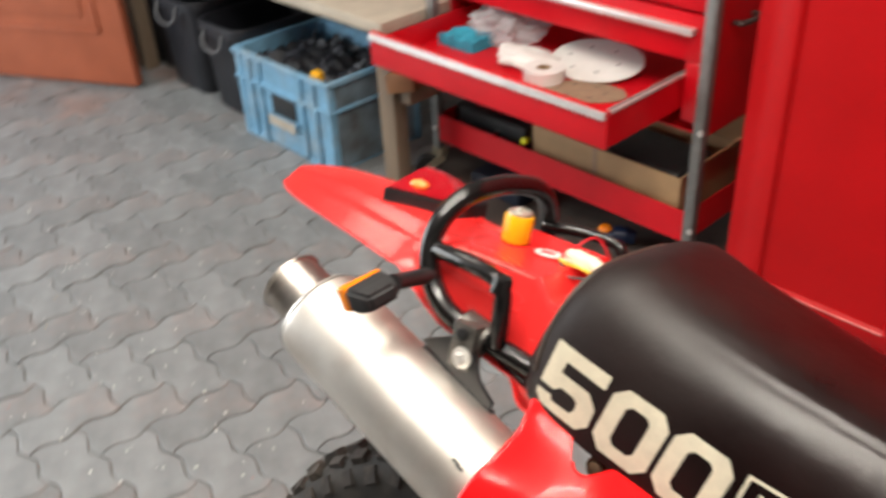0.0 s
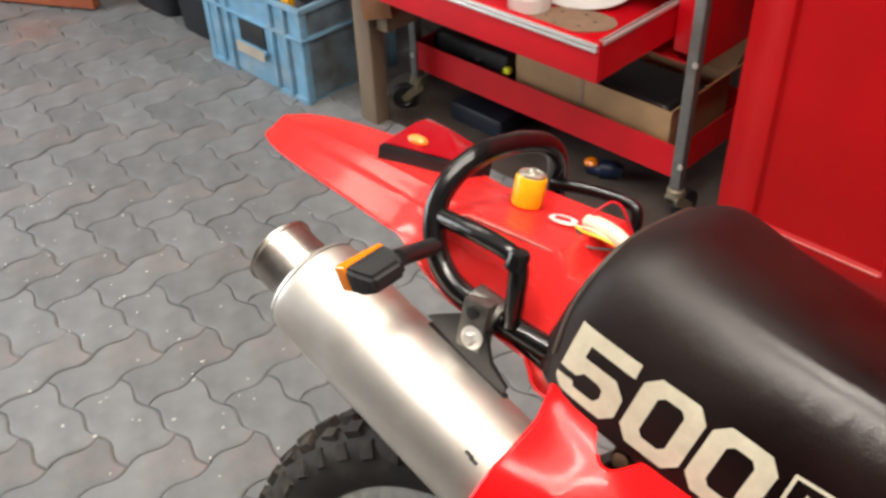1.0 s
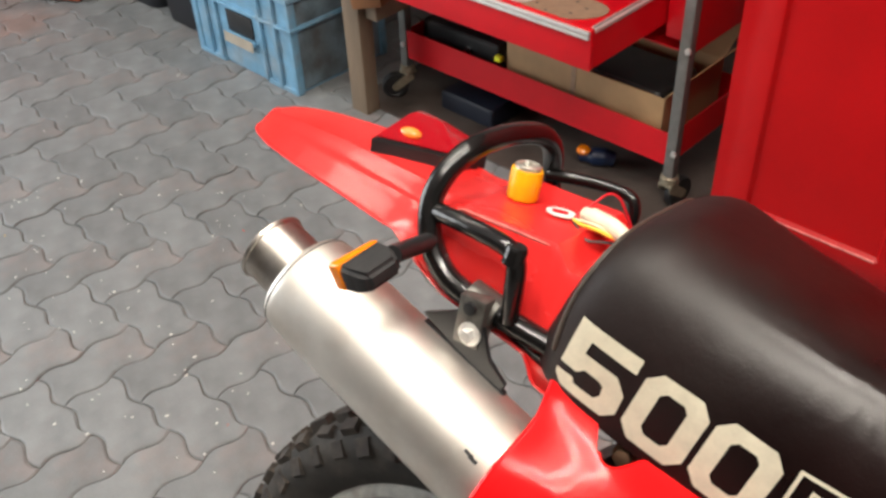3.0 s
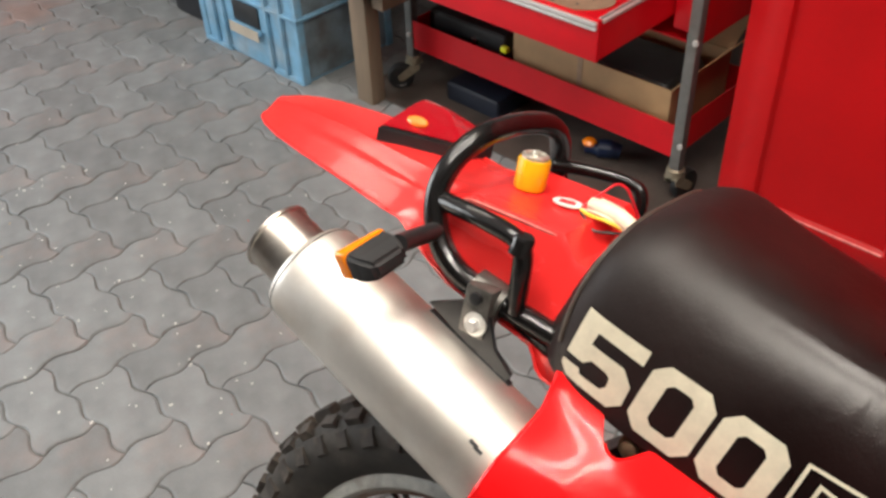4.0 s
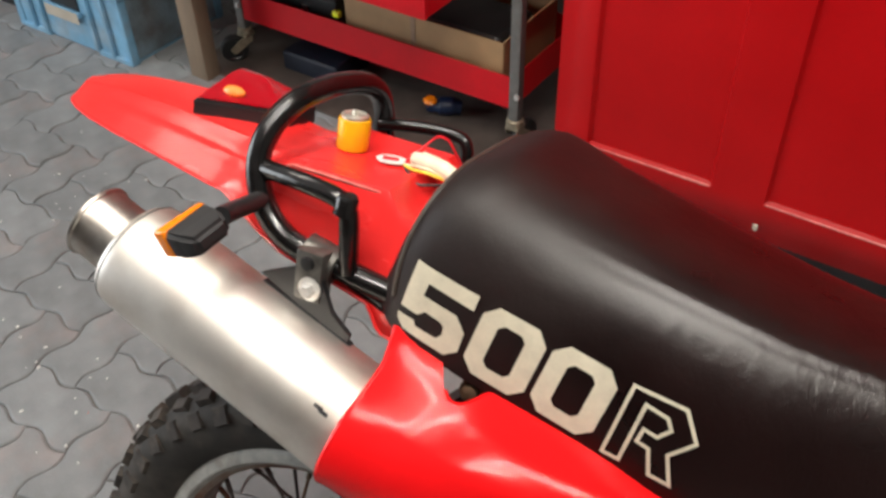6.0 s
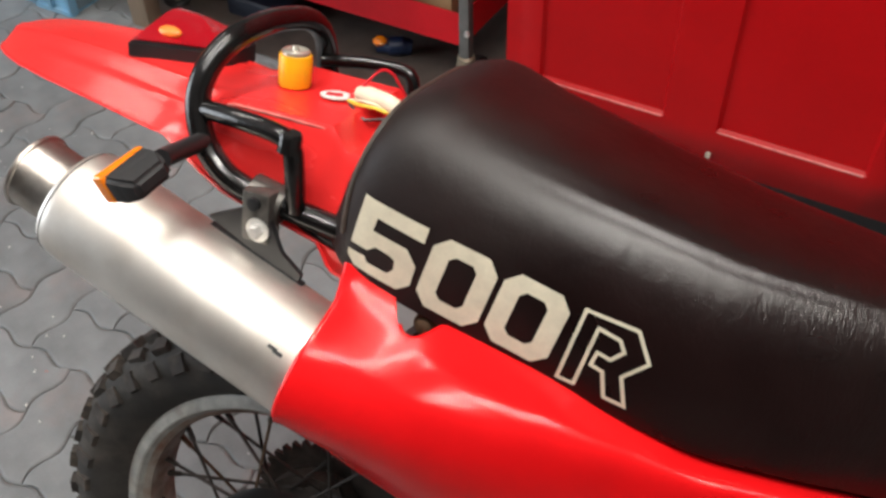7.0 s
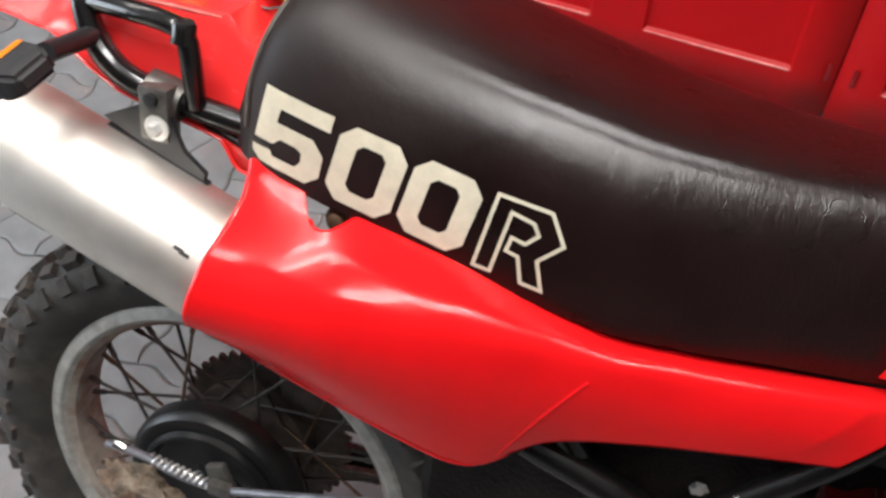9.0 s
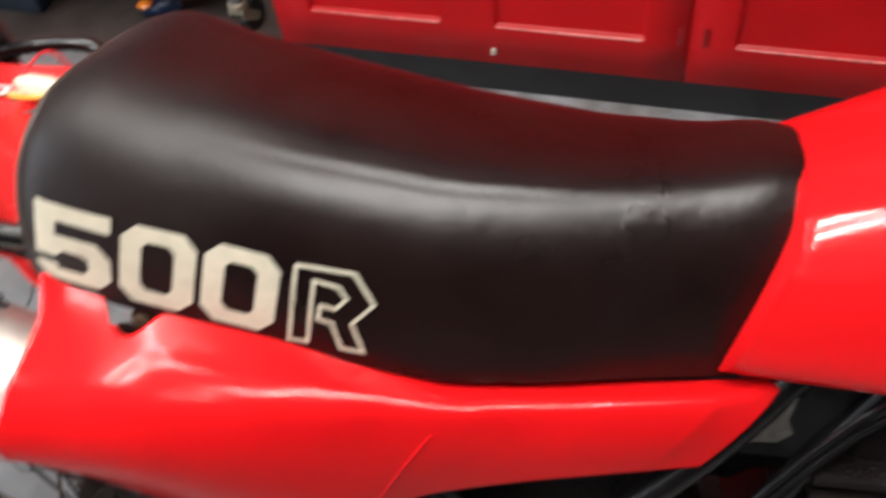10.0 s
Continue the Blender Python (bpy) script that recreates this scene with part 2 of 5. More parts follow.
TOOLBOX_DARK = material("dark toolbox plastic", (0.008, 0.012, 0.024), 0.5, vary=0.2)
PIPE_STEEL = material("brushed tail pipe steel", (0.54, 0.50, 0.45), 0.34, metal=1.0, vary=0.15, scale=50, fine=500, bump=0.08, tint=(0.30, 0.24, 0.18), tint_amount=0.6, rvar=0.05)
RIM_INNER = material("rust stained rim well", (0.34, 0.30, 0.26), 0.6, metal=0.2, vary=0.25, scale=50, fine=250, bump=0.3, tint=(0.15, 0.060, 0.030), tint_amount=0.9)
DRUM_BLACK = material("black enamelled drum", (0.007, 0.007, 0.007), 0.36, vary=0.3, scale=50, fine=200, bump=0.2, spec=0.4)
TEAL = material("teal cloth", (0.03, 0.30, 0.42), 0.8, vary=0.2, scale=40)
BROWN_DISC = material("brown sanding sheet", (0.30, 0.20, 0.13), 0.8, vary=0.12, scale=40)
BAG = material("clear crinkled film", (0.80, 0.78, 0.80), 0.2, vary=0.05, bump=0.6, bump_dist=0.004, fine=60)
BAG.node_tree.nodes["Principled BSDF"].inputs["Alpha"].default_value = 0.35
WIRE_RED = material("red wire", (0.6, 0.01, 0.02), 0.4)
WIRE_YELLOW = material("yellow wire", (0.8, 0.55, 0.05), 0.4)
WIRE_DARK = material("dark wire", (0.05, 0.02, 0.02), 0.4)
CABLE_BLUE = material("grey steel brake rod", (0.30, 0.31, 0.34), 0.35, metal=0.8, vary=0.25, scale=60)
TUBE_GLASS = material("lamp tube", (0.9, 0.9, 0.88), 0.3)
TUBE_GLASS.node_tree.nodes["Principled BSDF"].inputs["Emission Color"].default_value = (1.0, 0.93, 0.82, 1)
TUBE_GLASS.node_tree.nodes["Principled BSDF"].inputs["Emission Strength"].default_value = 6.0

# ---- building helpers ----


def part(name, bm, mat, parent=None, label="", smooth=35, kind="", m=None):
    """Links a bmesh as one mesh object under a thing or part."""
    me = bpy.data.meshes.new(name)
    bm.normal_update()
    bm.to_mesh(me)
    bm.free()
    me.materials.append(mat)
    if smooth:
        me.polygons.foreach_set("use_smooth", [True] * len(me.polygons))
        me.set_sharp_from_angle(angle=radians(smooth))
    ob = new(name, me)
    if parent:
        ob.parent = parent
    if m is not None:
        ob.matrix_basis = m
    if label:
        ob["label"] = label
    if kind:
        ob["kind"] = kind
    return ob


def thing(name, m, label, category, group="", kind=""):
    ob = new(name)
    ob.matrix_basis = m
    ob.empty_display_size = 0.05
    return tagged(ob, label, category, group, kind)


def box(x0, x1, y0, y1, z0, z1, bevel=0.0, bm=None, m=None, seg=2):
    tmp = bmesh.new()
    bmesh.ops.create_cube(tmp, size=1)
    for v in tmp.verts:
        v.co = Vector(((x0 + x1) / 2 + v.co.x * (x1 - x0), (y0 + y1) / 2 + v.co.y * (y1 - y0), (z0 + z1) / 2 + v.co.z * (z1 - z0)))
    if bevel:
        bmesh.ops.bevel(tmp, geom=tmp.edges[:], offset=bevel, segments=seg, affect="EDGES", profile=0.6)
    if m is not None:
        bmesh.ops.transform(tmp, matrix=m, verts=tmp.verts)
    return merge(bm, tmp)


def merge(bm, tmp):
    if bm is None:
        return tmp
    me = bpy.data.meshes.new("tmp")
    tmp.to_mesh(me)
    tmp.free()
    bm.from_mesh(me)
    bpy.data.meshes.remove(me)
    return bm


def smooth_path(points, n=8, closed=False):
    """Catmull-Rom through the points."""
    pts = [Vector(p) for p in points]
    out = []
    count = len(pts) if closed else len(pts) - 1
    for i in range(count):
        if closed:
            p0, p1, p2, p3 = (pts[(i + k) % len(pts)] for k in (-1, 0, 1, 2))
        else:
            p0, p1, p2, p3 = pts[max(i - 1, 0)], pts[i], pts[i + 1], pts[min(i + 2, len(pts) - 1)]
        for k in range(n):
            t = k / n
            out.append(0.5 * ((2 * p1) + (p2 - p0) * t + (2 * p0 - 5 * p1 + 4 * p2 - p3) * t * t + (3 * p1 - p0 - 3 * p2 + p3) * t ** 3))
    if not closed:
        out.append(pts[-1])
    return out


def tube(points, r, sides=12, bm=None, closed=False, caps=True):
    """A round bar along the points; r may be a list."""
    bm = bm or bmesh.new()
    pts = [Vector(p) for p in points]
    n = len(pts)
    rs = r if isinstance(r, (list, tuple)) else [r] * n
    ref = None
    rings = []
    for i, p in enumerate(pts):
        a = pts[(i - 1) % n] if closed or i else p
        b = pts[(i + 1) % n] if closed or i < n - 1 else p
        d = (b - a).normalized()
        if ref is None:
            ref = d.orthogonal().normalized()
        ref = (ref - d * ref.dot(d)).normalized()
        q = d.cross(ref)
        rings.append([bm.verts.new(p + rs[i] * (math.cos(2 * math.pi * k / sides) * ref + math.sin(2 * math.pi * k / sides) * q)) for k in range(sides)])
    for i in range(n if closed else n - 1):
        A, B = rings[i], rings[(i + 1) % n]
        for k in range(sides):
            bm.faces.new((A[k], A[(k + 1) % sides], B[(k + 1) % sides], B[k]))
    if caps and not closed:
        bm.faces.new(rings[0][::-1])
        bm.faces.new(rings[-1])
    return bm


def lathe(profile, sides=48, m=None, bm=None, closed_profile=False):
    """Turns (radius, height) pairs round z, then applies m."""
    tmp = bmesh.new()
    rings = []
    for r, h in profile:
        if r < 1e-6:
            rings.append([tmp.verts.new((0, 0, h))])
        else:
            rings.append([tmp.verts.new((r * math.cos(2 * math.pi * k / sides), r * math.sin(2 * math.pi * k / sides), h)) for k in range(sides)])
    pairs = list(zip(rings, rings[1:]))
    if closed_profile:
        pairs.append((rings[-1], rings[0]))
    for A, B in pairs:
        for k in range(sides):
            j = (k + 1) % sides
            if len(A) == 1 and len(B) == 1:
                continue
            if len(A) == 1:
                tmp.faces.new((A[0], B[j], B[k]))
            elif len(B) == 1:
                tmp.faces.new((A[k], A[j], B[0]))
            else:
                tmp.faces.new((A[k], A[j], B[j], B[k]))
    bmesh.ops.recalc_face_normals(tmp, faces=tmp.faces)
    if m is not None:
        bmesh.ops.transform(tmp, matrix=m, verts=tmp.verts)
    return merge(bm, tmp)


def grid(rows, bm=None, closed_u=False, closed_v=False):
    """A sheet of quads through rows of points."""
    bm = bm or bmesh.new()
    vs = [[bm.verts.new(p) for p in row] for row in rows]
    R, C = len(vs), len(vs[0])
    for i in range(R if closed_u else R - 1):
        for j in range(C if closed_v else C - 1):
            bm.faces.new((vs[i][j], vs[(i + 1) % R][j], vs[(i + 1) % R][(j + 1) % C], vs[i][(j + 1) % C]))
    return bm


def prism(outline, z0, z1, m=None, bm=None, bevel=0.0):
    """An upright block on a 2D outline."""
    tmp = bmesh.new()
    low = [tmp.verts.new((x, y, z0)) for x, y in outline]
    face = tmp.faces.new(low)
    ext = bmesh.ops.extrude_face_region(tmp, geom=[face])
    bmesh.ops.translate(tmp, vec=(0, 0, z1 - z0), verts=[v for v in ext["geom"] if isinstance(v, bmesh.types.BMVert)])
    bmesh.ops.recalc_face_normals(tmp, faces=tmp.faces)
    if bevel:
        bmesh.ops.bevel(tmp, geom=tmp.edges[:], offset=bevel, segments=2, affect="EDGES")
    if m is not None:
        bmesh.ops.transform(tmp, matrix=m, verts=tmp.verts)
    return merge(bm, tmp)


def along(a, b):
    """The pose at a whose z axis points to b."""
    a, b = Vector(a), Vector(b)
    return Matrix.Translation(a) @ (b - a).to_track_quat("Z", "Y").to_matrix().to_4x4()


def curve(table, x):
    """A smooth value at x from (x, value) pairs."""
    if x <= table[0][0]:
        return table[0][1]
    for (x0, a), (x1, b) in zip(table, table[1:]):
        if x <= x1:
            t = (x - x0) / (x1 - x0)
            return a + (b - a) * t
    return table[-1][1]


def eased(table, x, r=0.012):
    return sum(curve(table, x + r * k) for k in (-1.5, -0.75, 0, 0.75, 1.5)) / 5


# ---- the room: axes turned 6.5 degrees ----
ROOM = Matrix.Translation((-0.45, 1.45, 0)) @ Matrix.Rotation(radians(-6.5), 4, "Z")


def room(s, w, z=0.0, turn=0.0):
    return ROOM @ Matrix.Translation((s, w, z)) @ Matrix.Rotation(radians(turn), 4, "Z")


ground = tagged(part("floor", box(-3.9, 3.2, -4.8, 0.95, -0.12, -0.0052), JOINT, m=ROOM, smooth=0), "paved garage floor of grey interlocking concrete blocks", "floor", kind="structure")
tagged(part("gutter_strip", box(0.212, 2.30, -0.46, 0.30, -0.004, 0.0035), GUTTER, m=ROOM, smooth=0), "grey dusty concrete strip under the cabinet's edge", "floor", kind="structure")
# added strip: grime and the shade under the trolley, both in one colour
tagged(part("floor_strip", box(-1.02, 0.21, -0.11, 0.948, -0.004, 0.0035), DIRT_SHADE_FLOOR, m=ROOM, smooth=0), "dark brown strip under the trolley, dirt and shade in its colour", "floor", kind="structure")
tagged(part("wall_north", box(-3.9, 3.2, 0.95, 1.15, -0.12, 2.7), WALL, m=ROOM, smooth=0), "grey plastered back wall of the garage", "wall", kind="structure")
tagged(part("wall_east", box(3.2, 3.4, -4.8, 1.15, -0.12, 2.7), WALL, m=ROOM, smooth=0), "grey plastered side wall", "wall", kind="structure")
west = box(-4.1, -3.9, -0.9, 1.15, -0.12, 2.7)
box(-4.1, -3.9, -4.8, -3.6, -0.12, 2.7, bm=west)
box(-4.1, -3.9, -3.6, -0.9, 2.25, 2.7, bm=west)
tagged(part("wall_west", west, WALL, m=ROOM, smooth=0), "grey plastered side wall with an open doorway", "wall", kind="structure")
# unseen closing wall, made dark so the near sides reflect less
tagged(part("wall_south", box(-3.9, 3.2, -5.0, -4.8, -0.12, 2.7), WALL_DARK, m=ROOM, smooth=0), "unseen rear wall of the garage, darkened to dim reflections", "wall", kind="structure")
tagged(part("ceiling", box(-4.1, 3.4, -5.0, 1.15, 2.7, 2.85), CEIL, m=ROOM, smooth=0), "plain white garage ceiling", "ceiling", kind="structure")
tagged(part("ground_outside", box(-60, 60, -60, 60, -0.22, -0.125), JOINT, m=ROOM, smooth=0), "grey yard outside the garage doorway", "ground", kind="structure")
for lx_, ly_, turn_, long_, watts_ in LAMPS:
    lamp = thing("ceiling_lamp", Matrix.Translation((lx_, ly_, 2.55)) @ Matrix.Rotation(radians(turn_), 4, "Z"), "white twin fluorescent tube lamp under the ceiling", "lamp", "ceiling lamps")
    part("housing", box(-long_ / 2 - 0.04, long_ / 2 + 0.04, -0.11, 0.11, 0.03, 0.149, 0.01), WHITE_PLASTIC, lamp)
    for side_ in (-0.075, 0.075):
        part("tube", tube([(-long_ / 2, side_, 0.0), (long_ / 2, side_, 0.0)], 0.014), TUBE_GLASS, lamp, "glowing fluorescent tube")

# ---- the motorcycle, leaning on its stand; origin under the rear wheel ----
LEAN = 19.5
bike = thing("motorcycle", Matrix.Translation((-0.112, 0, 0)) @ Matrix.Rotation(radians(-LEAN), 4, "X"), "red enduro motorcycle with black seat, leaning on its stand", "motorcycle")
AX = Vector((0, 0, 0.326))
TURN_Y = Matrix.Rotation(radians(90), 4, "X")  # lathe axis to -y


def wheel_pose(y=0.0):
    return Matrix.Translation((AX.x, y, AX.z)) @ TURN_Y


wheel = part("rear_wheel", lathe([(0.2065, -0.024), (0.2150, -0.032), (0.2175, -0.0355), (0.2200, -0.0365), (0.2300, -0.0345), (0.2335, -0.0315), (0.2335, -0.026), (0.222, -0.022), (0.214, -0.012), (0.210, 0.0), (0.214, 0.012), (0.222, 0.022), (0.2335, 0.026), (0.2335, 0.0315), (0.2300, 0.0345), (0.2200, 0.0365), (0.2175, 0.0355), (0.2150, 0.032), (0.2065, 0.024), (0.2045, 0.010), (0.2045, -0.010)], 96, wheel_pose(), closed_profile=True), RIM_METAL, bike, "dull scuffed aluminium rim with rust marks", smooth=18)
tyre = part("tyre", lathe([(0.228, -0.026), (0.246, -0.044), (0.270, -0.054), (0.292, -0.052), (0.306, -0.042), (0.312, -0.022), (0.314, 0.0), (0.312, 0.022), (0.306, 0.042), (0.292, 0.052), (0.270, 0.054), (0.246, 0.044), (0.228, 0.026)], 72, wheel_pose()), RUBBER, wheel, "knobbly dusty black tyre")
kn = bmesh.new()
rng = random.Random(4)


def knob(bm, m, l, w, h):
    """A low tread block, narrower at its worn top."""
    lo = [bm.verts.new(m @ Vector((a * l, b * w, -0.004))) for a, b in ((-1, -1), (1, -1), (1, 1), (-1, 1))]
    hi = [bm.verts.new(m @ Vector((a * l * 0.84 + rng.uniform(-0.0006, 0.0006), b * w * 0.84, h + rng.uniform(-0.0008, 0.0004)))) for a, b in ((-1, -1), (1, -1), (1, 1), (-1, 1))]
    for q in range(4):
        bm.faces.new((lo[q], lo[(q + 1) % 4], hi[(q + 1) % 4], hi[q]))
    bm.faces.new(hi)


for i in range(44):
    a = 2 * math.pi * i / 44
    for row, (y, r, w, l, tilt, h) in enumerate(((0.0, 0.313, 0.0095, 0.0115, 0, 0.0100), (0.021, 0.3115, 0.0080, 0.0115, 6, 0.0100), (-0.021, 0.3115, 0.0080, 0.0115, -6, 0.0100), (0.039, 0.304, 0.0085, 0.0110, 28, 0.0095), (-0.039, 0.304, 0.0085, 0.0110, -28, 0.0095), (0.0525, 0.286, 0.0120, 0.0085, 72, 0.0035), (-0.0525, 0.286, 0.0120, 0.0085, -72, 0.0035))):
        aa = a + (0.5 if row in (1, 2, 5, 6) else 0) * 2 * math.pi / 44
        m = Matrix.Translation(AX) @ Matrix.Rotation(aa, 4, "Y") @ Matrix.Translation((0, y, r)) @ Matrix.Rotation(radians(-tilt), 4, "X")
        knob(kn, m @ Matrix.Rotation(radians(rng.uniform(-14, 14)), 4, "Z"), l * rng.uniform(1.0, 1.4), w * rng.uniform(0.9, 1.2), h * rng.uniform(0.8, 1.1))
part("tread", kn, TREAD, tyre, kind="stuff", smooth=0)
part("rim_well", lathe([(0.2125, -0.0300), (0.2055, -0.0240), (0.2030, -0.012), (0.2022, 0.0), (0.2030, 0.012), (0.2055, 0.0240), (0.2125, 0.0300), (0.2135, 0.0300), (0.2070, 0.0240), (0.2070, -0.0240), (0.2135, -0.0300)], 96, wheel_pose(), closed_profile=True), RIM_INNER, wheel, "rust stained inside of the rim")
part("sprocket_carrier", lathe([(0.0, -0.078), (0.050, -0.078), (0.060, -0.070), (0.078, -0.066), (0.080, -0.056), (0.0, -0.056)], 48, wheel_pose()), GRIME, wheel, "muddy dark sprocket carrier")
part("hub", lathe([(0.0, -0.06), (0.075, -0.06), (0.08, -0.05), (0.08, -0.035), (0.04, -0.03), (0.035, 0.02), (0.06, 0.03), (0.06, 0.045), (0, 0.045)], 40, wheel_pose()), GRIME, wheel, "greasy dark hub")
for i in range(36):
    a = 2 * math.pi * (i + 0.25) / 36
    sidey = 1 if i % 2 else -1
    lead = (1 if (i // 2) % 2 else -1) * radians(62)
    hr = 0.062
    p0 = AX + Vector((hr * math.cos(a + lead), sidey * 0.034, hr * math.sin(a + lead)))
    p1 = AX + Vector((0.203 * math.cos(a), sidey * 0.006, 0.203 * math.sin(a)))
    sp = tube([p0, p1], 0.0021, 6)
    tube([p1 - (p1 - p0).normalized() * 0.018, p1], 0.0034, 6, bm=sp)
    part("spoke", sp, RUST if i % 5 == 0 else SPOKE_DARK, wheel)
# brake plate on the near side
plate = part("brake_plate", lathe([(0.0, 0.054), (0.024, 0.054), (0.028, 0.050), (0.070, 0.050), (0.074, 0.052), (0.078, 0.063), (0.081, 0.066), (0.084, 0.065), (0.087, 0.058), (0.094, 0.060), (0.102, 0.058), (0.107, 0.052), (0.109, 0.046), (0.109, 0.030), (0.0, 0.030)], 64, wheel_pose()), DRUM_BLACK, wheel, "black ribbed drum brake plate")
# sprocket and chain on the far side
teeth = []
for i in range(42 * 2):
    a = math.pi * i / 42
    r = 0.116 if i % 2 else 0.107
    teeth += [(r * math.cos(a - 0.012), r * math.sin(a - 0.012)), (r * math.cos(a + 0.012), r * math.sin(a + 0.012))]
part("sprocket", prism(teeth, 0, 0.006, Matrix.Translation((0.010, 0.068, 0.326)) @ Matrix.Rotation(radians(90), 4, "X")), GRIME, wheel, "greasy toothed chain sprocket", smooth=0)
ch = bmesh.new()
for i in range(46):
    t = i / 46
    for zz, x1 in ((0.440, 0.60), (0.281, 0.60)):
        x = 0.02 + t * (x1 - 0.02)
        z = zz + (0.40 - zz) * t * 0.8
        box(x - 0.007, x + 0.0075, 0.058, 0.070, z - 0.008, z + 0.008, 0.002, bm=ch, seg=1)
part("chain", ch, GRIME, bike, "rusty greasy drive chain", kind="stuff")

part("chain_guard", box(0.03, 0.34, 0.050, 0.094, -0.045, 0.060, 0.018, seg=3, m=Matrix.Translation((0, 0, 0.40)) @ Matrix.Rotation(radians(-6), 4, "Y")), GRIME, bike, "muddy black chain guard")

# swingarm, brake rod and spring
for y, sag in ((-0.105, 0.0), (0.105, 0.055)):
    part("swingarm_leg", tube(smooth_path([(-0.06, y, 0.322 - 0.6 * sag), (0.12, y, 0.335 - sag), (0.32, y * 0.95, 0.37 - sag), (0.50, y * 0.8, 0.40)], 5), 0.020, 14), BLACK_GLOSS, bike, "black tubular swingarm leg")
part("axle_plate", box(-0.075, 0.03, -0.130, -0.122, 0.298, 0.346, 0.006), GREY_CLAMP, bike, "dirty steel axle adjuster plate")
part("axle_nut", lathe([(0, 0), (0.015, 0), (0.015, 0.014), (0.008, 0.018), (0, 0.018)], 6, Matrix.Translation((0, -0.130, 0.322)) @ TURN_Y), CHROME, bike, smooth=0)
rod = part("brake_rod", tube(smooth_path([(-0.085, -0.118, 0.419), (-0.041, -0.12, 0.422), (0.0, -0.12, 0.412), (0.053, -0.121, 0.413), (0.111, -0.121, 0.430), (0.29, -0.12, 0.487), (0.50, -0.118, 0.53)], 5), 0.0045, 10), CABLE_BLUE, bike, "thin grey steel brake rod")
sp = []
for i in range(121):
    t = i / 120
    c = Vector((-0.030, -0.120, 0.4225)).lerp(Vector((0.048, -0.1205, 0.4125)), t)
    a = 2 * math.pi * 11 * t
    sp.append(c + 0.0050 * Vector((0.3 * math.cos(a), math.sin(a), 0.95 * math.cos(a))))
part("spring", tube(sp, 0.0015, 6), ZINC, rod, "bright coil spring on the brake rod")
for m_, e_ in (((0.010, -0.058, 0.352), 22), ((0.048, -0.056, 0.338), 40)):
    part("rib", box(-0.026, 0.026, -0.0022, 0.0022, -0.003, 0.003, 0.001, m=Matrix.Translation(m_) @ Matrix.Rotation(radians(e_), 4, "Y")), DRUM_BLACK, plate)
part("adjuster_nut", lathe([(0, -0.006), (0.006, -0.006), (0.0065, 0.008), (0.004, 0.010), (0, 0.010)], 10, along((-0.068, -0.118, 0.423), (0.0, -0.120, 0.412))), CHROME, rod)
part("brake_arm", box(-0.012, 0.012, -0.114, -0.104, -0.050, 0.030, 0.004, m=Matrix.Translation((0.052, 0, 0.405)) @ Matrix.Rotation(radians(-24), 4, "Y")), GREY_CLAMP, bike)
part("rod_clevis", box(0.040, 0.066, -0.127, -0.115, 0.406, 0.421, 0.003), GREY_CLAMP, rod, "worn steel clevis on the brake rod")
md = bmesh.new()
bmesh.ops.create_icosphere(md, subdivisions=4, radius=1)
for v in md.verts:
    k = 1 + 0.30 * noise.noise(v.co * 2.2 + Vector((3, 1, 7))) + 0.20 * noise.noise(v.co * 6.5) + 0.10 * noise.noise(v.co * 15)
    v.co = Vector((-0.060 + v.co.x * 0.052 * k, -0.098 + v.co.y * 0.020 * k, 0.338 + v.co.z * 0.030 * k - v.co.x * 0.012))
part("mud_cake", md, MUD, bike, "dried tan mud caked on the swingarm end")

# frame tubes, engine and the dark parts under the seat
for pts_, r_ in (
    ([(0.02, -0.085, 0.815), (0.20, -0.088, 0.770), (0.42, -0.085, 0.700), (0.62, -0.06, 0.70)], 0.013),
    ([(0.02, 0.095, 0.815), (0.20, 0.098, 0.770), (0.42, 0.095, 0.700), (0.62, 0.06, 0.70)], 0.013),
    ([(0.31, -0.088, 0.70), (0.40, -0.095, 0.575), (0.50, -0.10, 0.44), (0.53, -0.095, 0.36)], 0.015),
    ([(0.68, -0.075, 0.76), (0.60, -0.09, 0.655), (0.52, -0.10, 0.57), (0.46, -0.10, 0.49)], 0.013),
    ([(0.74, -0.07, 0.74), (0.66, -0.085, 0.62), (0.60, -0.095, 0.50), (0.56, -0.09, 0.36)], 0.012),
    ([(0.35, -0.10, 0.585), (0.45, -0.105, 0.555), (0.55, -0.105, 0.50), (0.66, -0.10, 0.46)], 0.017),
):
    part("frame_tube", tube(smooth_path(pts_, 6), r_, 12), BLACK_GLOSS, bike, "black enamelled frame tube")
part("rear_shock", tube([(0.10, 0.03, 0.66), (0.34, 0.02, 0.42)], 0.028, 16), GRIME, bike, "dark mudded shock absorber")
part("airbox", box(0.25, 0.60, -0.085, 0.085, 0.43, 0.70, 0.03, seg=3), ENGINE_BLACK, bike, "black airbox behind the side cover")
part("inner_mudguard", grid([[(0.40 * math.cos(a), y, 0.326 + 0.40 * math.sin(a)) for y in (-0.07, -0.06, 0.0, 0.06, 0.07)] for a in [radians(5 + 6 * i) for i in range(8)]]), BLACK_MATT, bike, "black inner mudguard over the tyre")
part("carburettor", lathe([(0, 0), (0.05, 0.0), (0.055, 0.03), (0.045, 0.05), (0.045, 0.10), (0.03, 0.12), (0, 0.12)], 28, along((0.60, 0.02, 0.60), (0.72, 0.01, 0.62))), ENGINE_BLACK, bike, "dark carburettor behind the engine")
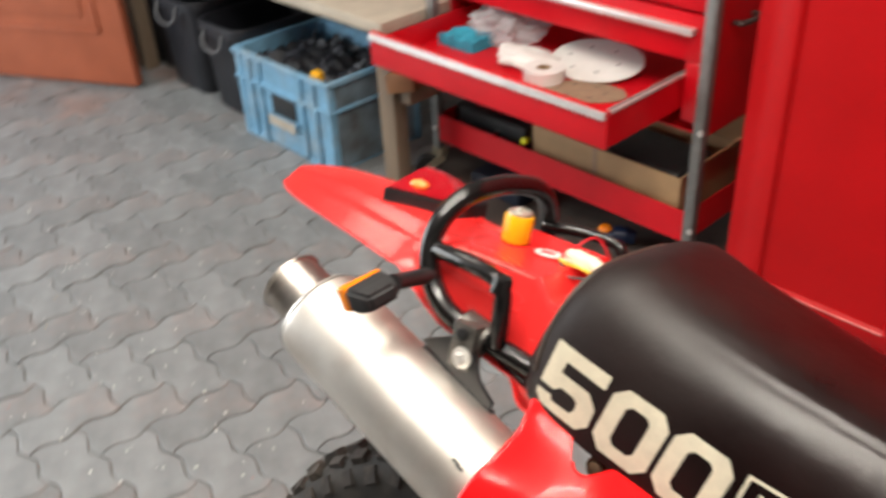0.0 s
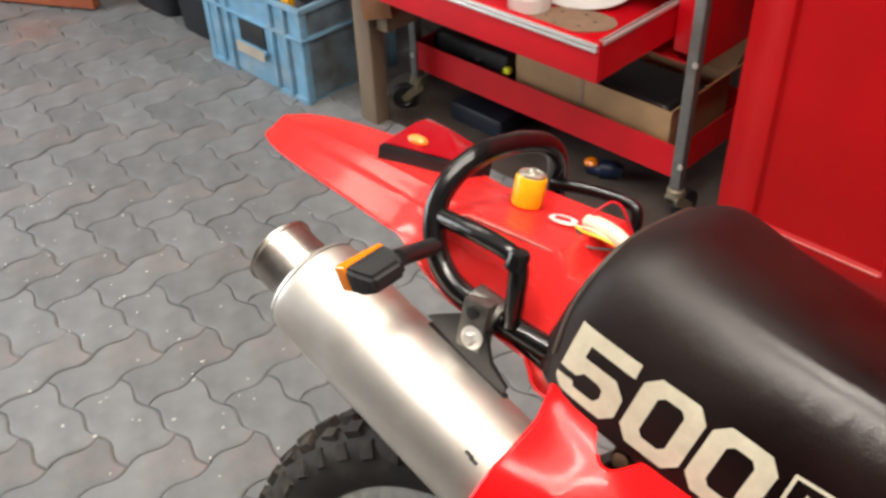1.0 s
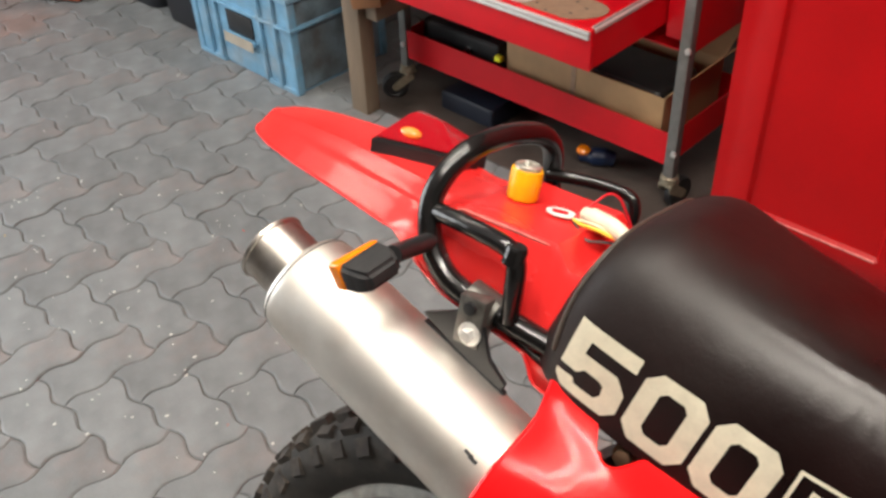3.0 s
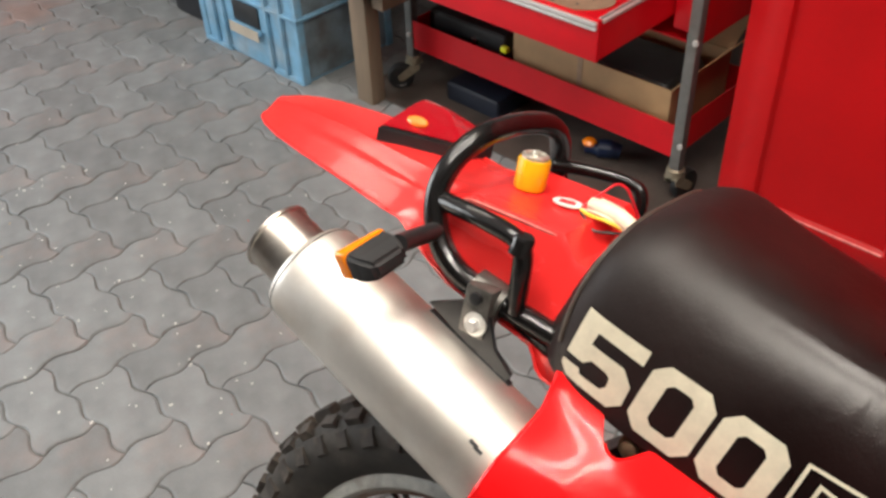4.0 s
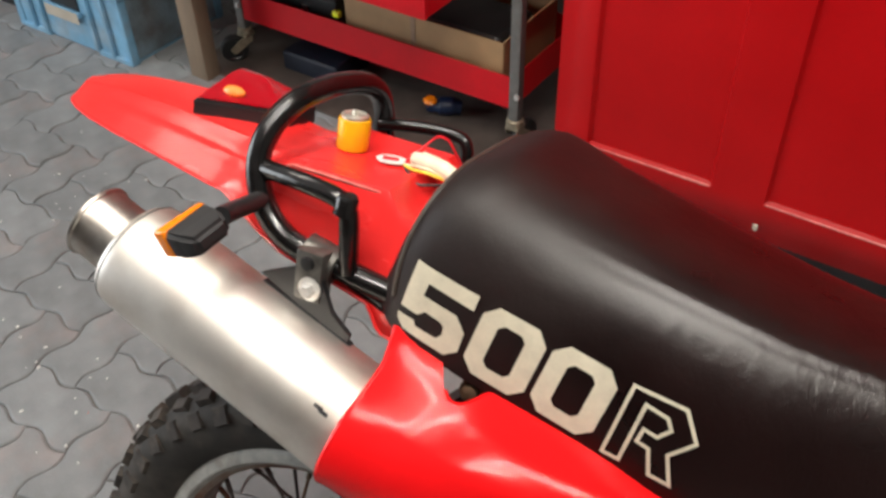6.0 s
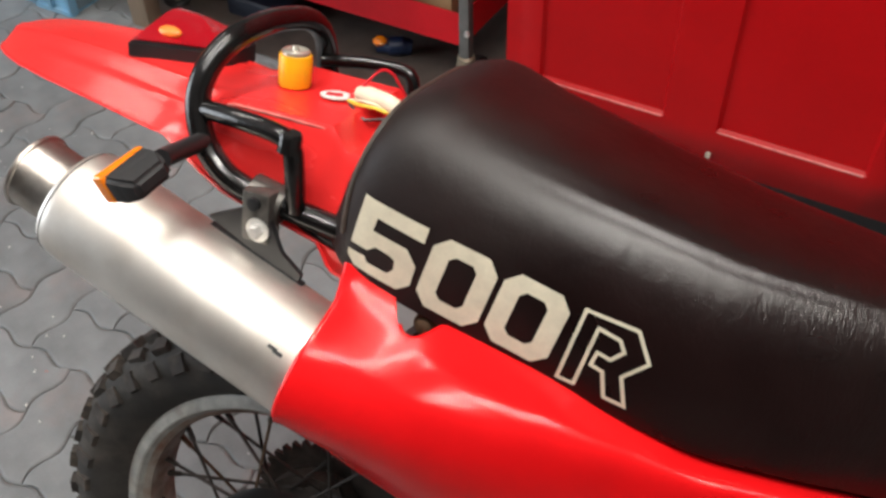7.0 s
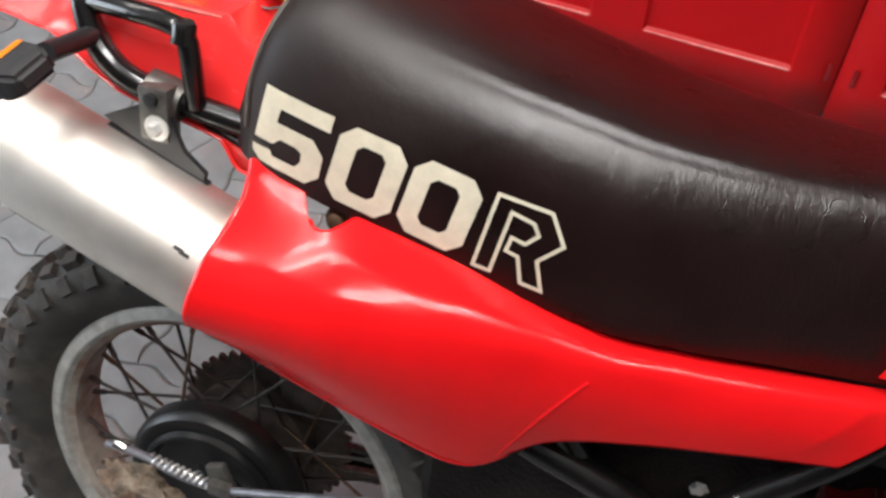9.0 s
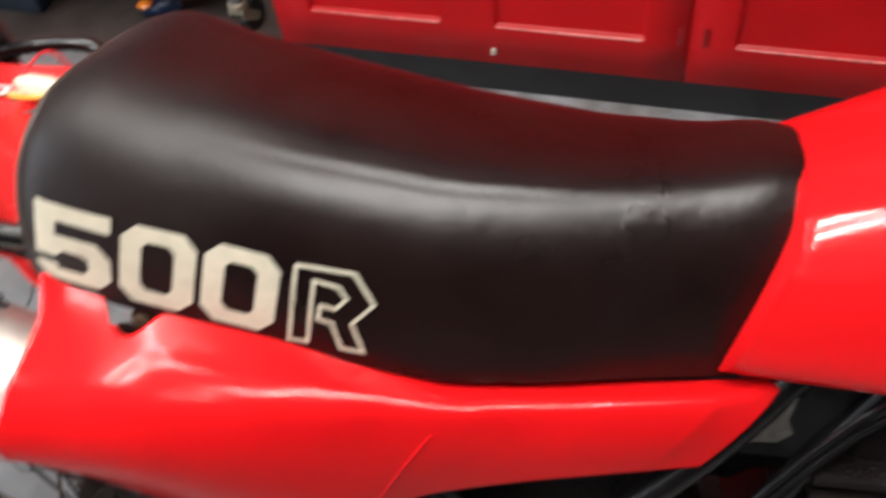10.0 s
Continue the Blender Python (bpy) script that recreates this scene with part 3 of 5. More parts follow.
part("gearbox", box(0.42, 0.66, -0.10, 0.10, 0.27, 0.46, 0.04, seg=3), ENGINE_BLACK, bike, "dark greasy gearbox casing")
eng = part("engine", box(0.62, 0.97, -0.12, 0.12, 0.28, 0.50, 0.04, seg=3), ENGINE_BLACK, bike, "dark greasy engine block")
for i in range(7):
    part("cooling_fin", box(0.68, 0.93, -0.10, 0.10, 0.510 + 0.022 * i, 0.519 + 0.022 * i, 0.003), ENGINE_BLACK, eng)
part("cylinder", box(0.70, 0.91, -0.075, 0.075, 0.49, 0.70, 0.02), ENGINE_BLACK, eng)
for off_ in (0.0, 0.016):
    part("cable", tube(smooth_path([(0.80, -0.095, 0.775 - off_), (0.715, -0.10, 0.726 - off_), (0.651, -0.10, 0.639 - off_), (0.60, -0.10, 0.55 - off_), (0.57, -0.098, 0.46)], 6), 0.0032, 8), BLACK_GLOSS, bike, "thin black control cable")
br = bmesh.new()
prism([(0.616, 0.672), (0.626, 0.682), (0.638, 0.688), (0.644, 0.702), (0.652, 0.722), (0.659, 0.720), (0.655, 0.698), (0.660, 0.686), (0.650, 0.676), (0.634, 0.675)], 0, 0.004, Matrix(((1, 0, 0, 0), (0, 0, -1, -0.088), (0, 1, 0, 0), (0, 0, 0, 1))), bm=br)
part("engine_mount", br, GREY_CLAMP, bike, "scuffed grey engine mount plate")
part("battery_case", box(0.50, 0.71, -0.075, 0.075, 0.64, 0.745, 0.015), BLACK_MATT, bike, "black case under the seat front")
part("frame_bolt", lathe([(0, 0), (0.0085, 0), (0.0085, 0.008), (0.005, 0.010), (0, 0.010)], 6, Matrix.Translation((0.500, -0.112, 0.606)) @ TURN_Y), CHROME, bike, "bright hexagon bolt", smooth=0)

# ---- seat ----
S_TOP = [(0.064, 0.835), (0.070, 0.870), (0.082, 0.905), (0.100, 0.935), (0.122, 0.949), (0.150, 0.954), (0.20, 0.941), (0.30, 0.917), (0.40, 0.895), (0.50, 0.881), (0.57, 0.880), (0.61, 0.886), (0.64, 0.880), (0.66, 0.862)]
S_BOT = [(0.064, 0.806), (0.10, 0.798), (0.20, 0.775), (0.30, 0.752), (0.36, 0.738), (0.41, 0.732), (0.50, 0.731), (0.59, 0.728), (0.64, 0.728)]
S_WID = [(0.064, 0.098), (0.070, 0.114), (0.084, 0.126), (0.11, 0.133), (0.16, 0.136), (0.40, 0.129), (0.48, 0.117), (0.56, 0.099), (0.66, 0.080)]
S_MID = 0.006


def seat_frame(x):
    return eased(S_TOP, x, 0.006), eased(S_BOT, x, 0.01), eased(S_WID, x, 0.006)


def seat_power(x):
    """How square the seat's section is: boxier at the rear."""
    return 3.1 + 0.9 * min(1.0, max(0.0, (0.21 - x) / 0.09))


def seat_side(x, z):
    """The seat's near side: y at (x, z)."""
    top, low, wid = seat_frame(x)
    t = min(max((z - low) / (top - low), 0.0), 0.995)
    power = seat_power(x)
    return S_MID - wid * (1 - t ** power) ** (1 / power)


xs = [0.064, 0.067, 0.071, 0.076, 0.083, 0.092, 0.104, 0.118] + [0.135 + 0.0125 * i for i in range(43)]
ks = sorted({k * 0.5 for k in range(81)} | {9.4 + 0.2 * k for k in range(26)} | {25.6 + 0.2 * k for k in range(26)})
rows = []
for x in xs:
    top, low, wid = seat_frame(x)
    row, power = [], seat_power(x)
    fold = min(1.0, max(0.0, (x - 0.19) / 0.08)) * min(1.0, max(0.0, (0.54 - x) / 0.10))
    kf = 10.9 + 1.9 * (x - 0.19) / 0.35
    for k in ks:
        a = math.pi * k / 40
        c, s = math.cos(a), math.sin(a)
        kk = k if k < 20 else 40 - k
        swell = 1 + fold * (0.0022 * math.exp(-((kk - kf - 0.9) / 0.55) ** 2) - 0.0022 * math.exp(-((kk - kf) / 0.50) ** 2))
        y = S_MID - wid * (abs(c) ** (2 / power)) * (1 if c > 0 else -1) * swell
        z = low + (top - low) * abs(s) ** (2 / power) * swell
        # the seat's front end slants forward as it rises
        slant = max(0.0, (x - 0.45) / 0.18) * (z - 0.80) * 0.22
        row.append((x + slant, y, z))
    rows.append(row)
sb = grid(rows)
sb.verts.ensure_lookup_table()
nk = len(ks)
for idx in (0, len(rows) - 1):
    ring = [sb.verts[idx * nk + k] for k in range(nk)]
    sb.faces.new(ring if idx else ring[::-1])
for j in range(len(rows) - 1):
    a, b = j * nk, (j + 1) * nk
    sb.faces.new((sb.verts[a], sb.verts[a + nk - 1], sb.verts[b + nk - 1], sb.verts[b]))
bmesh.ops.recalc_face_normals(sb, faces=sb.faces)
seat = part("seat", sb, VINYL, bike, "black grained vinyl dual seat", smooth=50)
# worn welt round the rear edge


def seat_ring(x, k, lift):
    top, low, wid = seat_frame(x)
    c, s = math.cos(math.pi * k / 40), math.sin(math.pi * k / 40)
    power = seat_power(x)
    return (x, S_MID - (wid + lift) * (abs(c) ** (2 / power)) * (1 if c > 0 else -1), low + (top - low + lift) * abs(s) ** (2 / power))


part("rear_welt", tube([seat_ring(0.084 + 0.020 * math.sin(math.pi * k / 40) ** 2, k, 0.0006) for k in range(1, 40)], 0.0023, 8), SEAM, seat, "worn tan welt round the rear edge")

# lettering on the seat side: letters stand on a slanting line
L_A, L_B = Vector((0.094, 0.806)), Vector((0.344, 0.746))
L_DIR = (L_B - L_A).normalized()
L_UP = Vector((-L_DIR.y, L_DIR.x))


def on_seat(u, v, lift=0.0012):
    """A place on the seat's side from lettering units: u along, v up, in metres."""
    x = L_A.x + L_DIR.x * u + L_UP.x * v
    z = L_A.y + L_DIR.y * u + L_UP.y * v
    return (x, seat_side(x, z) - lift, z)


def band(name, pts2, width, mat, closed=True, label=""):
    """A flat printed stroke of constant width along a line, laid onto the seat."""
    bm = bmesh.new()
    pts2 = [Vector(p) for p in pts2]
    n = len(pts2)
    inner, outer = [], []
    for i, p in enumerate(pts2):
        a = pts2[(i - 1) % n] if closed or i else None
        b = pts2[(i + 1) % n] if closed or i < n - 1 else None
        d1 = (p - a).normalized() if a is not None else (b - p).normalized()
        d2 = (b - p).normalized() if b is not None else d1
        n1, n2 = Vector((-d1.y, d1.x)), Vector((-d2.y, d2.x))
        m = (n1 + n2).normalized()
        k = width / 2 / max(0.35, m.dot(n1))
        inner.append(p + m * k)
        outer.append(p - m * k)
    rows_ = []
    cnt = n if closed else n - 1
    for i in range(cnt):
        j = (i + 1) % n
        for s in range(6):
            t = s / 6
            rows_.append([on_seat(*(inner[i].lerp(inner[j], t).lerp(outer[i].lerp(outer[j], t), q / 4))) for q in range(5)])
    if not closed:
        rows_.append([on_seat(*(inner[-1].lerp(outer[-1], q / 4))) for q in range(5)])
    grid(rows_, bm=bm, closed_u=closed)
    return part(name, bm, mat, seat, label)


def octagon(u0, u1, v0, v1, cut):
    return [(u0 + cut, v0), (u1 - cut, v0), (u1, v0 + cut), (u1, v1 - cut), (u1 - cut, v1), (u0 + cut, v1), (u0, v1 - cut), (u0, v0 + cut)]


def ring_digit(name, outer, inner, label):
    """A printed closed figure between two outlines, laid onto the seat."""
    outer, inner = [Vector(p) for p in outer], [Vector(p) for p in inner]
    n = len(outer)
    rows_ = []
    for i in range(n):
        j = (i + 1) % n
        for s in range(6):
            a, b = inner[i].lerp(inner[j], s / 6), outer[i].lerp(outer[j], s / 6)
            rows_.append([on_seat(*a.lerp(b, q / 4)) for q in range(5)])
    return part(name, grid(rows_, closed_u=True), CREAM, seat, label)


def solid_digit(name, outline, label):
    """A printed figure with one open outline, laid onto the seat."""
    bm = bmesh.new()
    face = bm.faces.new([bm.verts.new((u, v, 0)) for u, v in outline])
    bmesh.ops.triangulate(bm, faces=[face])
    bmesh.ops.subdivide_edges(bm, edges=bm.edges[:], cuts=5, use_grid_fill=True)
    for v in bm.verts:
        v.co = Vector(on_seat(v.co.x, v.co.y))
    bm.normal_update()
    if sum(f.normal.y * f.calc_area() for f in bm.faces) > 0:
        bmesh.ops.reverse_faces(bm, faces=bm.faces[:])
    return part(name, bm, CREAM, seat, label)


FIVE = [(-0.005, 0.068), (0.0555, 0.070), (0.056, 0.056), (0.0124, 0.055), (0.0119, 0.043), (0.0445, 0.044), (0.0563, 0.0335), (0.0574, 0.015), (0.0474, 0.0047), (0.0045, 0.003), (-0.004, 0.009), (-0.0052, 0.0145), (0.0121, 0.0172), (0.0146, 0.013), (0.0354, 0.0142), (0.0392, 0.020), (0.038, 0.028), (0.0327, 0.0302), (0.0185, 0.0302), (0.0126, 0.0235), (-0.0047, 0.0217)]
solid_digit("digit_five", FIVE, "cream printed figure five")
for u_ in (0.0, 0.0620):
    k_ = 0.02 * u_
    ring_digit("digit_zero", octagon(0.0635 + u_, 0.1202 + u_, 0.0045 + k_, 0.0700 + k_, 0.0108), octagon(0.0793 + u_, 0.1039 + u_, 0.0168 + k_, 0.0579 + k_, 0.0048), "cream printed figure zero")
LETTER_R = [(0.1951, 0.0057), (0.1920, 0.0697), (0.2343, 0.0737), (0.2525, 0.0534), (0.2390, 0.0327), (0.2516, 0.0100), (0.2344, 0.0089), (0.2244, 0.0292), (0.2140, 0.0298), (0.2141, 0.0421), (0.2255, 0.0418), (0.2321, 0.0526), (0.2252, 0.0602), (0.2065, 0.0609), (0.2091, 0.0070)]
band("letter_r_outline", LETTER_R, 0.0031, CREAM, label="pale outlined letter R")

# ---- side cover round the silencer ----
C_TOP = [(0.092, 0.806), (0.148, 0.791), (0.20, 0.779), (0.282, 0.760), (0.34, 0.740), (0.41, 0.720), (0.495, 0.717), (0.56, 0.717), (0.60, 0.718), (0.65, 0.721)]
C_NOTCH = [(0.138, 0.0), (0.143, 0.010), (0.148, 0.023), (0.153, 0.031), (0.159, 0.034), (0.167, 0.034), (0.174, 0.030), (0.181, 0.018), (0.188, 0.006), (0.196, 0.0)]
C_BOT = [(0.060, 0.684), (0.064, 0.678), (0.072, 0.668), (0.082, 0.660), (0.10, 0.652), (0.165, 0.628), (0.267, 0.588), (0.30, 0.578), (0.322, 0.583), (0.335, 0.596), (0.35, 0.612), (0.375, 0.628), (0.42, 0.640), (0.465, 0.650), (0.52, 0.658), (0.56, 0.662), (0.64, 0.668)]
C_LATB = [(0.06, -0.168), (0.16, -0.166), (0.28, -0.150), (0.36, -0.137), (0.50, -0.126), (0.64, -0.103)]
C_LATT = [(0.08, -0.120), (0.28, -0.122), (0.36, -0.112), (0.45, -0.098), (0.55, -0.086), (0.64, -0.074)]
C_KD = [(0.09, 0.046), (0.15, 0.056), (0.20, 0.057), (0.26, 0.050), (0.32, 0.042), (0.36, 0.036), (0.43, 0.035), (0.52, 0.032), (0.60, 0.027), (0.65, 0.010)]
C_KH = [(0.09, 0.024), (0.15, 0.028), (0.20, 0.028), (0.26, 0.022), (0.32, 0.012), (0.36, 0.005), (0.43, -0.004), (0.52, -0.007), (0.58, -0.007), (0.64, -0.005)]
C_BULGE = [(0.09, 0.028), (0.17, 0.026), (0.26, 0.019), (0.36, 0.010), (0.43, 0.006)]
C_SOFT = [(0.09, 0.013), (0.24, 0.010), (0.34, 0.006), (0.42, 0.0028), (0.64, 0.0025)]


def rounded(ctrl, n=8):
    """A run of points that turns smoothly past each control point."""
    out = [ctrl[0].copy()]
    for q in range(1, len(ctrl) - 1):
        a = ctrl[0] if q == 1 else (ctrl[q - 1] + ctrl[q]) / 2
        b = ctrl[-1] if q == len(ctrl) - 2 else (ctrl[q] + ctrl[q + 1]) / 2
        for k in range(1, n + 1):
            u = k / n
            out.append(a * (1 - u) ** 2 + ctrl[q] * 2 * u * (1 - u) + b * u * u)
    return out


def trimmed(run, cut, n):
    """The run without its first stretch, in n points, closer together at the top."""
    lens = [0.0]
    for a, b in zip(run, run[1:]):
        lens.append(lens[-1] + (b - a).length)
    out = []
    k = 0
    for q in range(n):
        d = cut + (lens[-1] - cut) * (q / (n - 1)) ** 1.35
        while k < len(lens) - 2 and lens[k + 1] < d:
            k += 1
        out.append(run[k].lerp(run[k + 1], (d - lens[k]) / max(1e-9, lens[k + 1] - lens[k])))
    return out


C_SHAPE = [(0.0, 0.0), (0.18, -0.14), (0.42, 0.07), (0.60, 0.33), (0.75, 0.60), (0.88, 0.76), (1.0, 1.0)]
C_HOLLOW = [(0.09, 0.006), (0.15, 0.003), (0.22, 0.0)]
SIL_Y, SIL_R = -0.143, 0.0605


def resampled(run, n):
    """The run in n points at even distances."""
    lens = [0.0]
    for a, b in zip(run, run[1:]):
        lens.append(lens[-1] + (b - a).length)
    out, k = [], 0
    for q in range(n):
        d = lens[-1] * q / (n - 1)
        while k < len(lens) - 2 and lens[k + 1] < d:
            k += 1
        out.append(run[k].lerp(run[k + 1], (d - lens[k]) / max(1e-9, lens[k + 1] - lens[k])))
    return out


rows = []
nx, nv = 260, 44
for i in range(nx):
    t = i / (nx - 1)
    xt = 0.092 + t * (0.646 - 0.092)
    xb = 0.066 + t * (0.592 - 0.066)
    zt, zb = eased(C_TOP, xt, 0.012), eased(C_BOT, xb, 0.010)
    yt, yb = eased(C_LATT, xt, 0.03), eased(C_LATB, xb, 0.03)
    kd, kh, d = curve(C_KD, xt), curve(C_KH, xt), curve(C_SOFT, xt)
    top = Vector((xt, yt, zt))
    # rear rim: a plate that runs down from the seat and wraps round the silencer
    zc = 0.8115 - 0.352 * (xt + 0.215)
    far = math.hypot(yt - SIL_Y, zt - zc)
    f0 = -math.atan2(yt - SIL_Y, zt - zc) + math.acos(min(1.0, SIL_R / far))
    touch = Vector((xt, SIL_Y - SIL_R * math.sin(f0), zc + SIL_R * math.cos(f0)))
    inward = Vector((0, math.sin(f0), -math.cos(f0)))
    run = [top.lerp(touch, k / 8) + inward * curve(C_HOLLOW, xt) * math.sin(math.pi * (k / 8) ** 0.8) for k in range(9)]
    f1 = radians(150)
    for k in range(1, 13):
        f = f0 + (f1 - f0) * k / 12
        run.append(Vector((xt, SIL_Y - SIL_R * math.sin(f), zc + SIL_R * math.cos(f))))
    end = Vector((xt, yb, zb))
    shift = end - run[-1]
    run = [p + shift * max(0.0, (q - 12) / 8) ** 2 for q, p in enumerate(run)]
    rear = resampled(run, 60)
    for q, p in enumerate(rear):
        p.x = xt + (xb - xt) * curve(C_SHAPE, q / 59)
    # the rest: a ledge below the seat, a knee and the swelling side
    low = Vector((xb, yb, zb))
    knee = Vector((xt, yt - kd, zt - kh))
    face = [knee.lerp(low, v) - Vector((0, eased(C_BULGE, xt, 0.02) * math.sin(math.pi * v ** 0.85), 0)) for v in (0.14, 0.30, 0.46, 0.62, 0.78, 0.90, 1.0)]
    fore = resampled(rounded([top, top.lerp(knee, 0.5), knee + (top - knee).normalized() * d, knee + (face[0] - knee).normalized() * d] + face), 60)
    k = min(1.0, max(0.0, (xt - 0.092) / 0.115))
    k = k * (2 - k)
    run = [a.lerp(b, k) for a, b in zip(rear, fore)]
    rows.append([tuple(p) for p in trimmed(run, eased(C_NOTCH, xt, 0.004), nv)])
# the pressed fold that runs forward from the notch
for i in range(44, 98):
    jc = 15.0
    rise = 0.0013 * math.sin(math.pi * min(1.0, (i - 43) / 20) / 2) * min(1.0, (98 - i) / 24)
    for j in range(6, 21):
        bulge = rise * math.exp(-((j - jc) / 2.6) ** 2) if j < jc else rise * math.exp(-((j - jc) / 0.9) ** 2)
        x_, y_, z_ = rows[i][j]
        rows[i][j] = (x_, y_ - bulge * 0.9, z_ + bulge * 0.45)
cover = part("side_cover", grid(rows), RED_PLASTIC, bike, "glossy red plastic side cover", smooth=60)
sol = cover.modifiers.new("thickness", "SOLIDIFY")
sol.thickness, sol.offset = 0.0035, -1
part("edge_bead", tube([rows[0][j] for j in range(nv)] + [rows[i][nv - 1] for i in range(1, 136)], 0.0040, 8), RED_PLASTIC, cover)
# the fold's crease shade, put in as a thin darker red tube
part("fold_line", tube([(x_, y_ - 0.0012, z_ + 0.0014) for x_, y_, z_ in (rows[i][15] for i in range(49, 92))], [0.0013 * math.sin(math.pi * (q + 1) / 44) ** 0.6 for q in range(43)], 8), RED_SEAM, cover)
part("notch_lip", tube([rows[i][0] for i in range(28, 54)], 0.0032, 8), RED_PLASTIC, cover)
part("crease", tube(smooth_path([(rows[131 + 2 * q][nv - 2 - 3 * q][0], rows[131 + 2 * q][nv - 2 - 3 * q][1] - 0.0026, rows[131 + 2 * q][nv - 2 - 3 * q][2]) for q in range(8)], 4), 0.0022, 8), RED_PLASTIC, cover)
part("seat_bolt", lathe([(0, 0), (0.011, 0), (0.011, 0.004), (0.0075, 0.004), (0.0075, 0.010), (0.004, 0.012), (0, 0.012)], 18, Matrix.Translation((0.168, -0.118, 0.770)) @ TURN_Y), RUST, bike, "rusty seat bolt in the cover's notch")
part("seat_bracket", box(0.155, 0.182, -0.112, -0.107, 0.760, 0.80, 0.003), BLACK_MATT, bike)

# ---- silencer ----
M0, M1 = Vector((-0.215, -0.143, 0.8115)), Vector((0.104, -0.143, 0.6992))
MP = along(M0, M1)
ML = (M1 - M0).length
sil = part("silencer", lathe([(0.0, 0.039), (0.036, 0.039), (0.044, 0.0400), (0.0492, 0.0430), (0.0522, 0.0480), (0.0537, 0.0560), (0.0537, ML - 0.03), (0.046, ML - 0.01), (0.02, ML), (0, ML)], 64, MP), STEEL, bike, "brushed stainless steel silencer")
part("end_band", lathe([(0.0515, 0.0470), (0.0524, 0.0474), (0.0528, 0.0484), (0.0522, 0.0490)], 64, MP), GREY_CLAMP, sil)
part("tail_pipe", lathe([(0.0348, 0.044), (0.0345, 0.0), (0.0352, -0.0025), (0.0368, -0.0035), (0.0374, -0.0050), (0.0372, -0.0068), (0.0360, -0.0078), (0.0335, -0.0070), (0.0325, 0.0), (0.0315, 0.035)], 48, MP), PIPE_STEEL, sil, "short open steel tail pipe")
part("dark_bore", lathe([(0, 0.030), (0.0314, 0.030), (0.0314, 0.0301), (0, 0.031)], 32, MP), GRIME, sil)
mk = bmesh.new()
for i, (a, h) in enumerate(((146, 0.283), (147.5, 0.289))):
    m = MP @ Matrix.Rotation(radians(a), 4, "Z") @ Matrix.Translation((0.0537, 0, h))
    box(-0.0006, 0.0006, -0.0016, 0.0016, -0.0045, 0.0045, bm=mk, m=m)
part("scuff_mark", mk, BLACK_MATT, sil, smooth=0)
for i in range(9):
    m = MP @ Matrix.Rotation(radians(226), 4, "Z") @ Matrix.Translation((0.0537, 0, 0.13 + i * 0.0042))
    part("stamped_bar", box(-0.0005, 0.0005, -0.0022, 0.0022, -0.0012, 0.0012, m=m), GREY_CLAMP, sil, smooth=0)

# ---- rear mudguard ----
F_NEAR = [(-0.391, 0.018), (-0.388, 0.000), (-0.381, -0.016), (-0.370, -0.029), (-0.35, -0.042), (-0.32, -0.056), (-0.27, -0.072), (-0.216, -0.085), (-0.123, -0.102), (-0.07, -0.101), (-0.02, -0.098), (0.09, -0.098)]
F_FAR = [(-0.391, 0.030), (-0.388, 0.046), (-0.381, 0.060), (-0.370, 0.070), (-0.35, 0.080), (-0.32, 0.087), (-0.27, 0.092), (-0.216, 0.093), (-0.123, 0.086), (-0.07, 0.076), (-0.02, 0.072), (0.09, 0.072)]
F_TOP = [(-0.391, 0.902), (-0.33, 0.906), (-0.22, 0.908), (-0.12, 0.906), (0.0, 0.905), (0.09, 0.904)]
F_LIP = [(-0.391, 0.006), (-0.33, 0.011), (-0.2, 0.015), (-0.104, 0.020), (-0.07, 0.027), (-0.03, 0.040), (0.025, 0.050), (0.09, 0.066)]
F_REAR, F_FRONT = -0.056, 0.050  # the raised box behind the seat
rows = []
